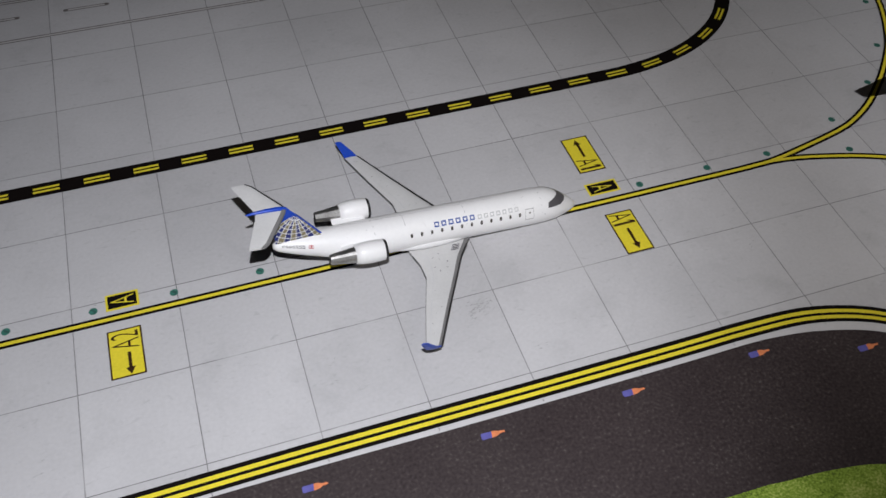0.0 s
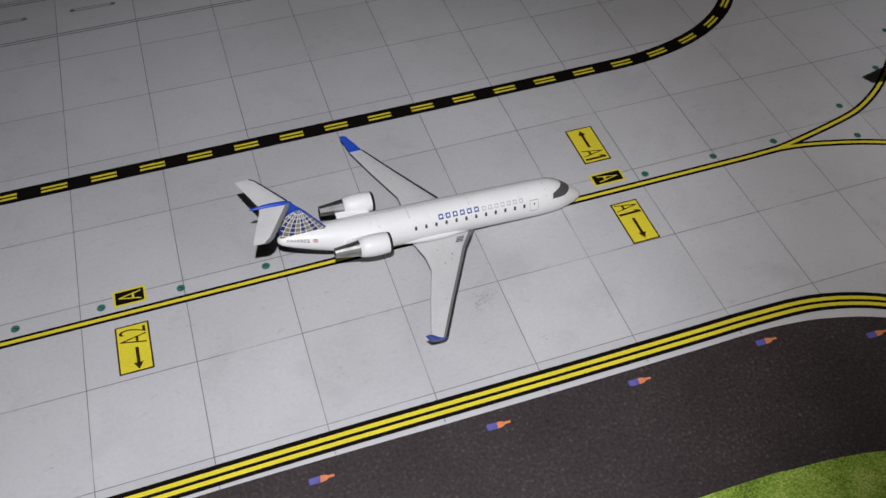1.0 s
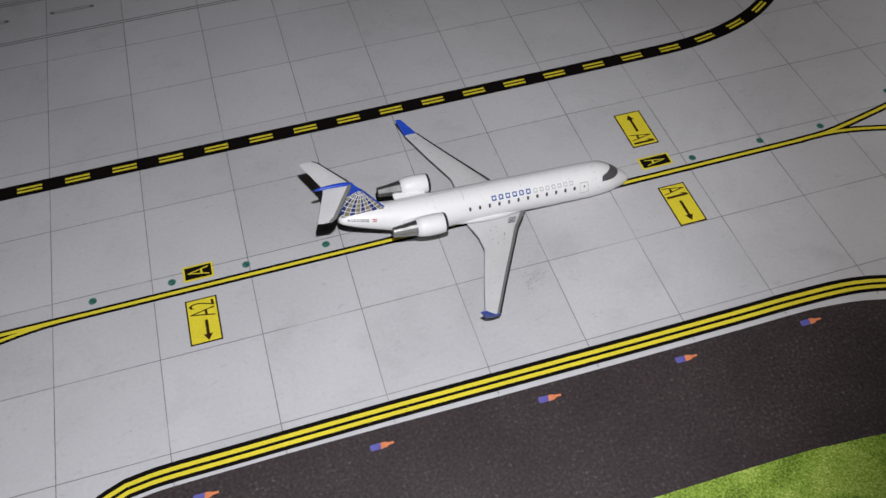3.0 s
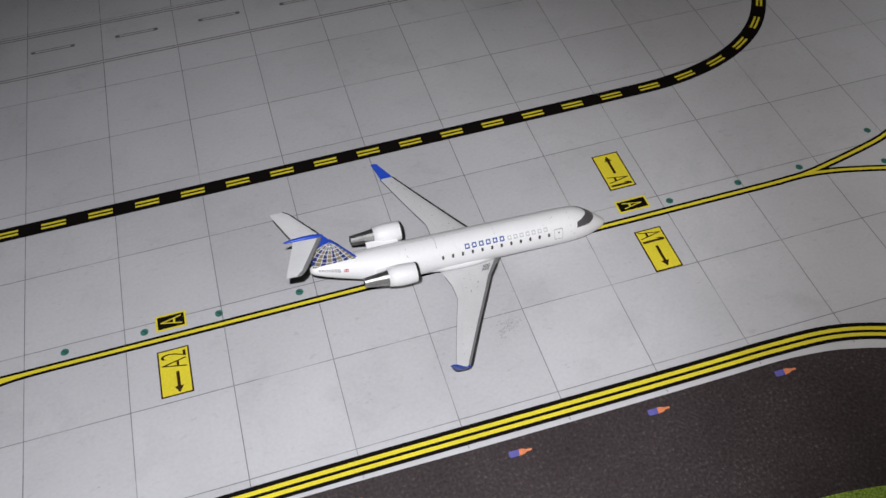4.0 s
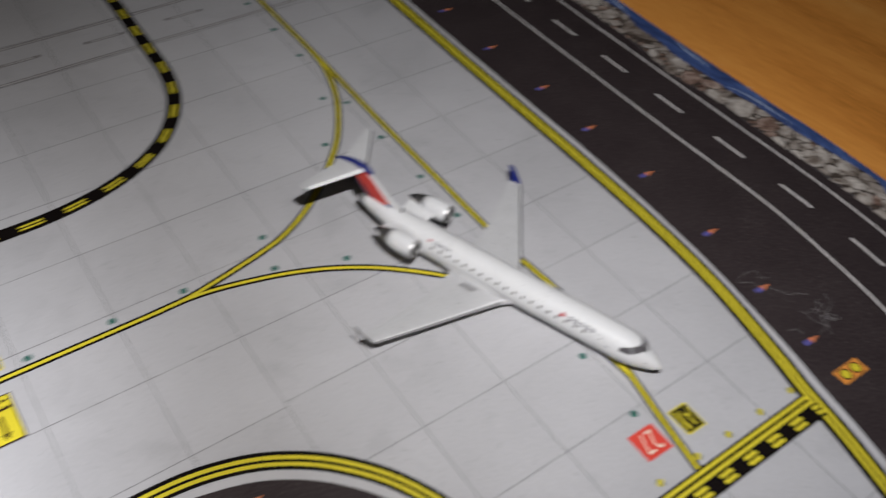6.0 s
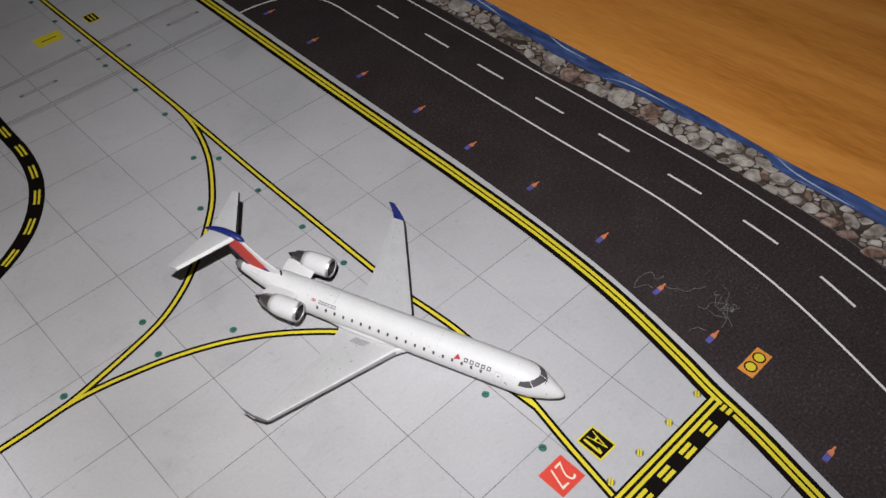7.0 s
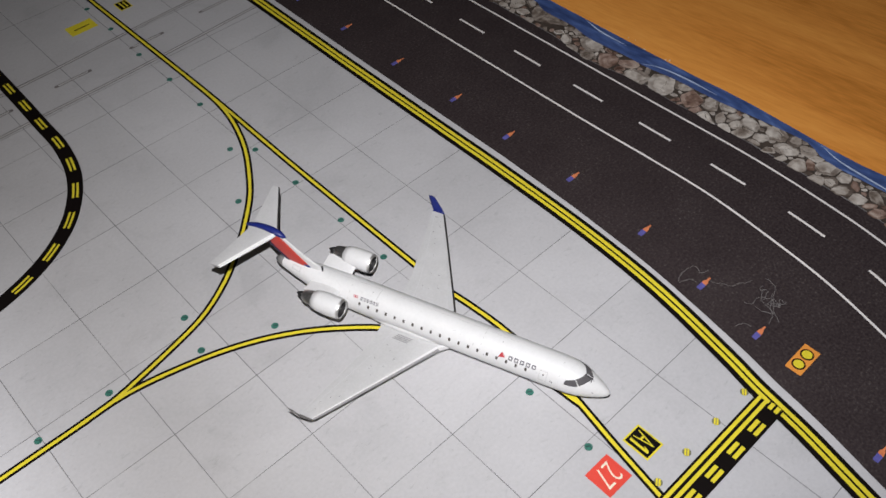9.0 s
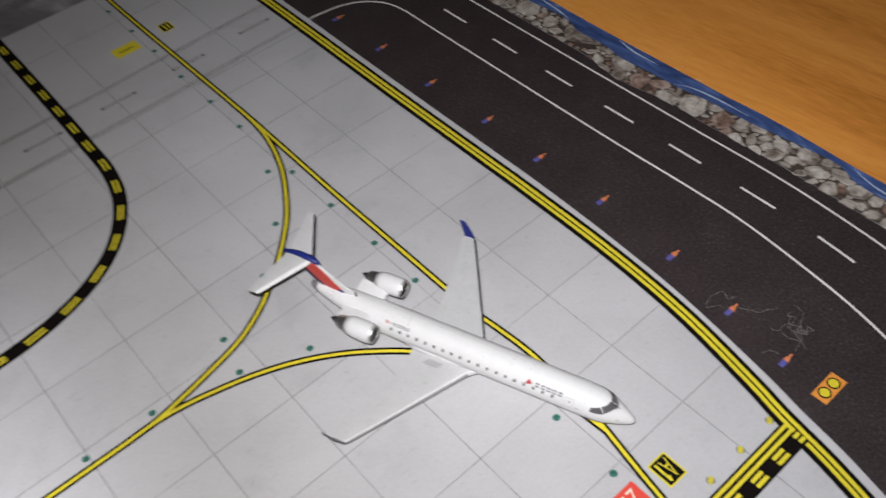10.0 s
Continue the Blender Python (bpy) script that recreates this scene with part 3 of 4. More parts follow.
    poly = [v for p, q in zip(poly, poly[1:] + poly[:1]) for v in (p.lerp(q, cutf), p.lerp(q, 1 - cutf))]
    # small chips along the outline
    poly = [v for p, q in zip(poly, poly[1:] + poly[:1]) for v in (p, p.lerp(q, 0.5) + Vector((rng.uniform(-1, 1), rng.uniform(-1, 1))) * 0.05 * min(ra, rb))]
    edge_w, edge_e = x_at(ROCK_W, sy) - 0.02, x_at(SHORE, sy) + 0.06
    poly = [Vector((min(max(p.x, edge_w), edge_e), p.y)) for p in poly]
    poly = [p for j, p in enumerate(poly) if (p - poly[j - 1]).length > 0.004]
    if len(poly) < 4:
        continue
    c = sum(poly, Vector((0, 0))) / len(poly)
    b = bmesh.new()
    plate(b, [(p.x, p.y) for p in poly], Z2)
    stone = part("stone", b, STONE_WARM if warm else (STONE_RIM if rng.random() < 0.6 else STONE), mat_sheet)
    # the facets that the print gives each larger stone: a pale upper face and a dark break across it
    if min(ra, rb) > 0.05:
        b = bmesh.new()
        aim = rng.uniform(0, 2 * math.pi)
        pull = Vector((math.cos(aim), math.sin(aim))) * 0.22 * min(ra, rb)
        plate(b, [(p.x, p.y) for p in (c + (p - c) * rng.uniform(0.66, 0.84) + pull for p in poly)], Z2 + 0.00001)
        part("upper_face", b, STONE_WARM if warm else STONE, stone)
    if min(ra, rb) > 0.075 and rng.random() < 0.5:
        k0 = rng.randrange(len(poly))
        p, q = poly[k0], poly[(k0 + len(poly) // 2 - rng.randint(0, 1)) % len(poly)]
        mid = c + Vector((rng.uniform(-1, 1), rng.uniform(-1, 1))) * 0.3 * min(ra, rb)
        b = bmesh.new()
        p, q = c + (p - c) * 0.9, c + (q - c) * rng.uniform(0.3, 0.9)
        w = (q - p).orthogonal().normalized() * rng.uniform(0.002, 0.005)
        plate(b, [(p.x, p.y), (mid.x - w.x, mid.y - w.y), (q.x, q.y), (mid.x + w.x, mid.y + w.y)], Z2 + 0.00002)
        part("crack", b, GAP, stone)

# round lamps, side lamps
for x, y in ((-3.3, 0.9), (-2.45, 0.9), (-1.556, 0.9), (-0.6, 0.912), (0.2, 0.908), (0.97, 0.908), (1.827, 0.92), (6.10, 0.888), (6.968, 0.90), (7.76, 0.90), (8.854, 1.186), (8.749, 0.679), (9.515, 0.387),
             (10.32, 2.274), (10.79, 3.16), (11.024, 2.914), (11.03, 2.036), (11.035, 1.117), (11.02, 0.30), (10.90, -2.142), (10.857, -2.965), (11.015, 4.24), (11.01, 5.04), (11.0, 5.89), (11.03, 6.79), (11.03, 7.56), (11.02, 8.37), (9.72, 1.66)):
    b = bmesh.new()
    disc(b, x, y, 0.042, Z2)
    mark = part("round_mark", b, TEAL, mat_sheet)
    b = bmesh.new()
    ribbon(b, [Vector((x - 0.018, y + 0.016, 0)), Vector((x + 0.018, y - 0.004, 0)), Vector((x + 0.01, y - 0.02, 0))], 0.008, -0.008, Z3)
    part("dark_stroke", b, TEAL_DARK, mark)
OLIVE = material("printed_olive_grey", (0.17, 0.17, 0.11), 0.5, vary=0.2, scale=14)
for x in (12.46, 11.975, 11.493, 11.045, 10.53, 10.05):
    y = -3.662
    b = bmesh.new()
    disc(b, x, y, 0.044, Z2)
    mark = part("round_mark", b, OLIVE, mat_sheet, "round olive-grey mark with a yellow band across")
    b = bmesh.new()
    ring = [math.radians(34 + o + 180 * k) for k in (0, 1) for o in (-33, -16, 0, 16, 33)]
    plate(b, [(x + 0.042 * math.cos(a), y + 0.042 * math.sin(a)) for a in ring], Z3)
    part("yellow_band", b, YELLOW, mark)
    b = bmesh.new()
    ribbon(b, [Vector((x - 0.030, y - 0.020, 0)), Vector((x + 0.032, y + 0.022, 0))], 0.004, -0.004, Z3 + 0.00002)
    part("bar", b, OLIVE, mark)
for x, y in ((0.25, -1.50), (1.826, -1.50), (3.432, -1.50), (4.827, -1.49), (6.175, -1.475), (7.235, -1.735), (7.985, -2.43), (8.45, -3.5), (13.59, 0.742), (13.594, -0.379), (13.507, -1.577), (13.336, -2.545), (13.194, -3.355), (12.80, -4.96),
             (13.63, 1.80), (13.60, 3.0), (13.625, 4.21), (13.626, 5.35)):
    b = bmesh.new()
    plate(b, ((x - 0.104, y - 0.022), (x - 0.092, y - 0.03), (x - 0.01, y - 0.031), (x + 0.0, y + 0.03), (x - 0.09, y + 0.031), (x - 0.102, y + 0.024)), Z2)
    mark = part("side_mark", b, BLUE_PRINT, mat_sheet, "blue mark with an orange tip")
    b = bmesh.new()
    plate(b, ((x - 0.01, y - 0.033), (x + 0.045, y - 0.026), (x + 0.068, y - 0.012), (x + 0.118, y - 0.010), (x + 0.118, y + 0.010), (x + 0.064, y + 0.014), (x + 0.04, y + 0.027), (x + 0.0, y + 0.031)), Z2)
    part("tip", b, ORANGE_PRINT, mark)


def text_mesh(parent, body, x, y, w, h, turn, m, z):
    """Letters fitted into a box of w (along the reading) by h (their height), centred at x, y and turned."""
    c = bpy.data.curves.new("letters", "FONT")
    c.body, c.offset = body, -0.011
    tmp = new("letters", c)
    bpy.context.view_layer.update()
    mesh = bpy.data.meshes.new_from_object(tmp.evaluated_get(bpy.context.evaluated_depsgraph_get()))
    bpy.data.objects.remove(tmp)
    bpy.data.curves.remove(c)
    co = np.array([v.co for v in mesh.vertices])
    lo, hi = co.min(0), co.max(0)
    a = radians(turn)
    for v in mesh.vertices:
        px, py = ((v.co.x - lo[0]) / (hi[0] - lo[0]) - 0.5) * w, ((v.co.y - lo[1]) / (hi[1] - lo[1]) - 0.5) * h
        v.co = ((x + px * math.cos(a) - py * math.sin(a)) * T, (y + px * math.sin(a) + py * math.cos(a)) * T, z)
    mesh.materials.append(m)
    ob = new("letters", mesh)
    ob.parent = parent
    return ob


def letter_one(parent, word_x, word_y, w, h, turn, m, z):
    """The letter A and a figure one with a slanting flag, as the signs print them."""
    a = radians(turn)

    def at(px, py):
        return word_x + px * math.cos(a) - py * math.sin(a), word_y + px * math.sin(a) + py * math.cos(a)

    ax, ay = at(-0.20 * w, 0)
    text_mesh(parent, "A", ax, ay, 0.60 * w, h, turn, m, z)
    t = 0.085 * w
    b = bmesh.new()
    plate(b, [at(px, py) for px, py in ((0.36 * w - t, -h / 2), (0.36 * w + t, -h / 2), (0.36 * w + t, h / 2), (0.36 * w - t, h / 2))], z)
    plate(b, [at(px, py) for px, py in ((0.36 * w - t, h / 2), (0.36 * w - t, h * 0.30), (0.17 * w, h * 0.17), (0.17 * w, h * 0.30))], z)
    part("figure", b, m, parent)


def sign(x0, y0, x1, y1, face, border, rim, label):
    b = bmesh.new()
    rect(b, x0, y0, x1, y1, Z2)
    ob = part("printed_sign", b, border, mat_sheet, label)
    b = bmesh.new()
    rect(b, x0 + rim, y0 + rim, x1 - rim, y1 - rim, Z3)
    part("sign_face", b, face, ob)
    return ob


def arrow(parent, x, y0, y1):
    """A straight arrow from y0 to its point at y1."""
    d = 1 if y1 > y0 else -1
    b = bmesh.new()
    rect(b, x - 0.016, min(y0, y1 - d * 0.07), x + 0.016, max(y0, y1 - d * 0.07), Z4)
    plate(b, ((x - 0.045, y1 - d * 0.08), (x + 0.045, y1 - d * 0.08), (x, y1)), Z4)
    part("arrow", b, BROWN, parent)


sg = sign(5.524, 1.232, 5.852, 1.80, YELLOW, BROWN, 0.016, "yellow direction sign with letters and an arrow")
letter_one(sg, 5.688, 1.35, 0.17, 0.25, -90, BROWN, Z4)
arrow(sg, 5.688, 1.47, 1.755)
sg = sign(5.519, 0.004, 5.832, 0.582, YELLOW, BROWN, 0.016, "yellow direction sign with letters and an arrow")
letter_one(sg, 5.675, 0.47, 0.17, 0.25, -90, BROWN, Z4)
arrow(sg, 5.675, 0.335, 0.045)
sg = sign(0.300, 0.060, 0.620, 0.616, YELLOW, BROWN, 0.016, "yellow direction sign with letters and an arrow")
text_mesh(sg, "A2", 0.46, 0.47, 0.20, 0.25, 90, BROWN, Z4)
arrow(sg, 0.485, 0.335, 0.082)
sg = sign(5.488, 0.877, 5.863, 1.058, BLACK, YELLOW, 0.022, "black sign with a yellow letter and rim")
text_mesh(sg, "A", 5.677, 0.967, 0.09, 0.23, -90, YELLOW, Z4)
sg = sign(0.318, 0.862, 0.635, 1.062, BLACK, YELLOW, 0.022, "black sign with a yellow letter and rim")
text_mesh(sg, "A", 0.477, 0.962, 0.11, 0.22, 90, YELLOW, Z4)
sg = sign(11.15, -3.455, 11.40, -3.145, BLACK, YELLOW, 0.018, "black sign with yellow letters and rim")
letter_one(sg, 11.275, -3.30, 0.16, 0.22, 180, YELLOW, Z4)
sg = sign(10.60, -3.45, 10.925, -3.135, RED_PRINT, RED_PRINT, 0.01, "red sign with pale numbers")
text_mesh(sg, "27", 10.762, -3.29, 0.21, 0.22, 180, CREAM, Z4)
sg = sign(11.39, 7.11, 11.60, 7.375, BLACK, YELLOW, 0.018, "black sign with a yellow rim")
for o in (0.06, 0.12):
    b = bmesh.new()
    rect(b, 11.43 + o - 0.03, 7.15, 11.455 + o - 0.03, 7.33, Z4)
    part("bar", b, YELLOW, sg)
sg = sign(10.51, 7.025, 10.94, 7.305, YELLOW, YELLOW, 0.01, "yellow sign with faint writing")
b = bmesh.new()
rect(b, 10.6, 7.14, 10.85, 7.165, Z4)
part("bar", b, BROWN, sg)
sg = sign(13.03, -3.953, 13.42, -3.77, AMBER_PRINT, AMBER_PRINT, 0.01, "orange sign with two yellow discs")
for x in (13.143, 13.307):
    b = bmesh.new()
    disc(b, x, -3.861, 0.073, Z4)
    ring = part("disc", b, BROWN, sg)
    b = bmesh.new()
    disc(b, x, -3.861, 0.054, Z4 + 0.00003)
    part("disc_face", b, YELLOW, ring)


# ---- model aircraft: x runs back from the nose, y to its left, z up, in slabs ----
def loft(bm, rings, close=True):
    """A skin over rings of points; both ends are closed."""
    vs = [[bm.verts.new(p) for p in ring] for ring in rings]
    n = len(vs[0])
    for a, b in zip(vs, vs[1:]):
        for i in range(n):
            j = (i + 1) % n
            bm.faces.new((a[i], a[j], b[j], b[i]))
    if close:
        bm.faces.new(vs[0][::-1])
        bm.faces.new(vs[-1])
    bmesh.ops.recalc_face_normals(bm, faces=bm.faces[:])


class Body:
    """The fuselage: radius and centre by distance from the nose."""

    def __init__(self, length, zc, rise, drop, r):
        self.L, self.zc = length, zc
        k = r / 0.165
        self.table = [(0.0, 0.004, -0.058), (0.012, 0.024, -0.056), (0.04, 0.044, -0.052), (0.10, 0.074, -0.042), (0.17, 0.101, -0.031), (0.24, 0.126, -0.019), (0.31, 0.146, -0.009), (0.40, 0.159, -0.002), (0.52, 0.1645, 0.0), (0.65, 0.165, 0.0),
                      (length - 1.15, 0.165, 0.0), (length - 0.95, 0.161, 0.004), (length - 0.72, 0.147, 0.016), (length - 0.5, 0.124, 0.033), (length - 0.3, 0.096, 0.05), (length - 0.14, 0.068, 0.062), (length - 0.04, 0.045, 0.068), (length, 0.022, 0.07)]
        self.table = [(s, rr * k, c * k + rise * max(0.0, (s - length + 0.95) / 0.95) ** 1.5 - drop * max(0.0, 1 - s / 0.4) ** 1.5) for s, rr, c in self.table]

    def at(self, s):
        for (a, ra, ca), (b, rb, cb) in zip(self.table, self.table[1:]):
            if a <= s <= b:
                f = (s - a) / (b - a)
                return ra + (rb - ra) * f, self.zc + ca + (cb - ca) * f
        return self.table[-1][1], self.zc + self.table[-1][2]

    def point(self, s, deg, lift=0.0):
        """On the skin at an angle from the right side (0) over the top (90) to the left (180)."""
        r, c = self.at(s)
        a = radians(deg)
        return (s, -(r + lift) * math.cos(a), c + (r + lift) * math.sin(a))


def patch(bm, body, s0, s1, d0, d1, lift=0.003, ns=2, nd=3, skew=0.0):
    """A piece of paint on the skin between two stations and two angles."""
    g = [[bm.verts.new(body.point(s0 + (s1 - s0) * i / ns + skew * j / nd, d0 + (d1 - d0) * j / nd, lift)) for j in range(nd + 1)] for i in range(ns + 1)]
    for i in range(ns):
        for j in range(nd):
            bm.faces.new((g[i][j], g[i][j + 1], g[i + 1][j + 1], g[i + 1][j]))


def pill(bm, body, s, d, half, h):
    """A rounded cabin window on the skin."""
    bm.faces.new([bm.verts.new(body.point(s + half * x, d + h * y, 0.0015)) for x, y in ((-1, -0.55), (-0.6, -1), (0.6, -1), (1, -0.55), (1, 0.55), (0.6, 1), (-0.6, 1), (-1, 0.55))])


def lerp_along(pts, f):
    """The point at a share f of the way through a short list of points."""
    x = f * (len(pts) - 1)
    i = min(int(x), len(pts) - 2)
    return [a + (b - a) * (x - i) for a, b in zip(pts[i], pts[i + 1])]


def section(le, te, y, z, thick, n=8, vertical=False):
    """One wing section: a thin closed aerofoil from leading to trailing edge."""
    pts = []
    for side in (1, -1):
        for i in range(n + 1):
            f = i / n if side > 0 else 1 - i / n
            if side < 0 and i in (0, n):
                continue
            t = thick * (1.9 * math.sqrt(f) * (1 - f) + 0.06)
            pts.append((le + (te - le) * f, y + (side * t / 2 if vertical else 0), z + (0 if vertical else side * t / 2)))
    return pts


def airliner(name, label, nose, heading, pitch, lean, spec):
    """One model airliner with rear engines and a high tail."""
    root = tagged(new(name), label, "model airplane", "model airplanes on the mat")
    a = radians(heading)
    scale = Matrix.Diagonal((T, T, T, 1))
    gear = spec["gear"]
    tip = Matrix.Translation((gear, 0, 0)) @ Matrix.Rotation(radians(-pitch), 4, "Y") @ Matrix.Rotation(radians(lean), 4, "X") @ Matrix.Translation((-gear, 0, 0))
    root.matrix_world = Matrix.Translation((nose[0] * T, nose[1] * T, 0)) @ Matrix.Rotation(a + math.pi, 4, "Z") @ scale @ tip
    # local x runs back from the nose, so local y is mirrored with it: y to the right of the world turn is the aircraft's left
    L = spec["length"]
    body = Body(L, spec["zc"], spec["rise"], spec["drop"], spec["radius"])
    b = bmesh.new()
    rings = []
    stations = [t[0] for t in body.table] + [0.45, 0.58] + [0.65 + (L - 1.8) * i / 8 for i in range(1, 8)] + [L - 1.05, L - 0.84, L - 0.6, L - 0.4, L - 0.22]
    for s in sorted(stations):
        rings.append([body.point(s, d) for d in range(0, 360, 10)])
    loft(b, rings)
    smooth(part("fuselage", b, spec["paint"], root))
    # wing fairing under the belly
    b = bmesh.new()
    s0, s1 = spec["wing"][0][0] - 0.12, spec["wing"][0][1] + 0.35
    rings = []
    for i in range(13):
        f = i / 12
        w = (spec["radius"] + 0.012) * math.sin(math.pi * (0.06 + 0.88 * f)) ** 0.5
        rings.append([(s0 + (s1 - s0) * f, w * math.cos(radians(d)), body.zc - 0.085 + 0.095 * math.sin(math.pi * (0.05 + 0.9 * f)) ** 0.6 * math.sin(radians(d))) for d in range(0, 360, 20)])
    loft(b, rings)
    smooth(part("wing_fairing", b, spec["paint"], root))
    for side in (1, -1):
        b = bmesh.new()
        loft(b, [section(le, te, side * y, z, th) for le, te, y, z, th in spec["wing"]])
        wing = part("wing", b, spec["wing_mat"], root, "pale grey wing")
        # leading edge strip; on the far wing a dark line painted for its shadow side
        b = bmesh.new()
        rings = []
        for le, te, y, z, th in spec["wing"]:
            c = ((te - le) * 0.035 + spec["edge_w"]) if side > 0 else 0.016
            rings.append([(le - 0.006, side * y, z), (le + 0.006, side * y, z + th * 0.42), (le + c, side * y, z + th * 0.62), (le + c, side * y, z - th * 0.55), (le + 0.004, side * y, z - th * 0.42)])
        loft(b, rings)
        part("leading_edge", b, spec["edge_mat"] if side > 0 else DARK, wing)
        # thin front line; on far wings it is darkened for their shadow side
        b = bmesh.new()
        loft(b, [[(le - 0.010, side * y, z - 0.004), (le - 0.003, side * y, z + th * 0.34), (le + 0.008, side * y, z + th * 0.46), (le + 0.004, side * y, z - th * 0.3)] for le, te, y, z, th in spec["wing"][1:]])
        part("front_line", b, DARK if side < 0 or spec["edge_mat"] is not EDGE_GLINT else GRILLE, wing)
        # flap line and small hatches
        b = bmesh.new()
        pts = [(le + (te - le) * 0.78, side * y, z + th * 0.36 + 0.002) for le, te, y, z, th in spec["wing"][1:]]
        for p, q in zip(pts, pts[1:]):
            b.faces.new([b.verts.new(v) for v in ((p[0] - 0.003, p[1], p[2]), (p[0] + 0.003, p[1], p[2]), (q[0] + 0.003, q[1], q[2]), (q[0] - 0.003, q[1], q[2]))])
        part("flap_line", b, INK_GREY, wing)
        # thin line along the trailing edge, darker on one far wing for its shadow
        b = bmesh.new()
        loft(b, [[(te - 0.004, side * y, z + 0.003), (te + 0.003, side * y, z + 0.004), (te + 0.003, side * y, z - 0.004)] for le, te, y, z, th in spec["wing"][1:]])
        part("trailing_edge", b, spec["wing_mat"] if spec["edge_mat"] is EDGE_GLINT else GRILLE if side > 0 else EDGE_GREY, wing)
        rg = random.Random(3 + side)
        b = bmesh.new()
        for i in range(16):
            f = rg.uniform(0.1, 0.95)
            k = min(int(f * (len(spec["wing"]) - 2)) + 1, len(spec["wing"]) - 2)
            g = f * (len(spec["wing"]) - 2) + 1 - k
            p, q = spec["wing"][k], spec["wing"][k + 1]
            le, te, y, z, th = (p[j] + (q[j] - p[j]) * g for j in range(5))
            c = rg.choice((0.35, 0.55, 0.68))
            t = th * (1.9 * math.sqrt(c) * (1 - c) + 0.06) / 2 + 0.003
            r = rg.uniform(0.003, 0.006)
            b.faces.new([b.verts.new((le + (te - le) * c + r * math.cos(m), side * y + r * math.sin(m), z + t)) for m in (0, 1.05, 2.1, 3.14, 4.19, 5.24)])
        part("speck", b, INK_DARK, wing)
        # walkway grille near the root
        le, te, y, z, th = spec["wing"][1]
        gs, gy, gl, gn, gd = spec["grille"]
        for i in range(gn if side > 0 else 0):
            b = bmesh.new()
            zz = z + th * 0.5 + 0.010
            y0, x0 = gy + i * gd, gs + i * 0.012
            b.faces.new([b.verts.new(v) for v in ((x0, side * y0, zz), (x0 + gl, side * y0, zz), (x0 + gl, side * (y0 + gd * 0.55), zz), (x0, side * (y0 + gd * 0.55), zz))])
            part("grille_bar", b, spec["grille_mat"], wing)
        # winglet
        le, te, y, z, th = spec["wing"][-1]
        b = bmesh.new()
        h = spec["winglet_h"]
        rings = []
        for f in (0, 0.25, 0.6, 1.0):
            l2 = le + 0.01 + f * spec["winglet_sweep"]
            t2 = te + f * spec["winglet_sweep"] * 0.55
            yy, zz = y + 0.02 + 0.05 * f ** 0.7, z + h * f
            rings.append([(l2, side * yy, zz), ((l2 + t2) / 2, side * (yy + 0.009), zz + 0.002), (t2, side * yy, zz), ((l2 + t2) / 2, side * (yy - 0.009), zz)])
        loft(b, [[(p[0], p[1] - side * 0.03, p[2] - 0.004) for p in rings[0]]] + rings)
        # grey stands in for the shade on the navy tip's near and outer faces
        near_shaded = side > 0 and spec["winglet_mat"] is NAVY
        winglet = part("winglet", b, EDGE_GREY if near_shaded else spec["winglet_mat"], root, "upturned navy wing tip darkened to grey for its shade" if near_shaded else spec["winglet_label"])
        if spec["winglet_mat"] is NAVY and side < 0:
            b = bmesh.new()
            loft(b, [[(p[0] + e, p[1] + side * o, p[2]) for p, o, e in zip(ring, (0.004, 0.004, 0.004, 0.012), (-0.002, 0, 0.002, 0))] for ring in rings])
            part("outer_face", b, EDGE_GREY, winglet, "outer face darkened to grey for its shade")

        # engine: nacelle, lip, fan, cone, pylon
        ex, ey, ez, r, nl, cl = spec["engine"]
        b = bmesh.new()
        prof = [(0.0, 0.90), (0.02, 0.98), (0.08, 1.03), (0.18, 1.04), (nl - 0.07, 0.985), (nl, 0.86)]
        rings = [[(ex + s, side * ey + r * k * math.cos(radians(d)), ez + r * k * math.sin(radians(d))) for d in range(0, 360, 15)] for s, k in prof]
        inner = [[(ex + s, side * ey + r * k * math.cos(radians(d)), ez + r * k * math.sin(radians(d))) for d in range(0, 360, 15)] for s, k in ((0.09, 0.74), (0.004, 0.80))]
        loft(b, inner + rings)
        engine = smooth(part("engine", b, spec["paint"], root, "white engine pod"))
        b = bmesh.new()
        loft(b, [[(ex + s, side * ey + r * k * math.cos(radians(d)), ez + r * k * math.sin(radians(d))) for d in range(0, 360, 15)] for s, k in ((0.012, 0.79), (-0.004, 0.83), (-0.008, 0.89), (0.004, 0.955), (0.02, 0.995))], close=False)
        smooth(part("inlet_lip", b, spec["lip_mat"], engine, "bare metal inlet lip"))
        b = bmesh.new()
        loft(b, [[(ex + s, side * ey + r * k * math.cos(radians(d)), ez + r * k * math.sin(radians(d))) for d in range(0, 360, 15)] for s, k in ((0.006, 0.785), (0.03, 0.75), (0.086, 0.725))], close=False)
        smooth(part("inlet_duct", b, DARK, engine))
        b = bmesh.new()
        b.faces.new([b.verts.new((ex + 0.055, side * ey + r * 0.80 * math.cos(radians(d)), ez + r * 0.80 * math.sin(radians(d)))) for d in range(0, 360, 15)])
        part("fan", b, DARK, engine)
        for d in range(0, 360, 30):
            b = bmesh.new()
            q = [(0.18, d - 3), (0.76, d - 2), (0.76, d + 9), (0.18, d + 12)]
            b.faces.new([b.verts.new((ex + 0.05, side * ey + r * k * math.cos(radians(m)), ez + r * k * math.sin(radians(m)))) for k, m in q])
            part("fan_blade", b, FAN, engine)
        b = bmesh.new()
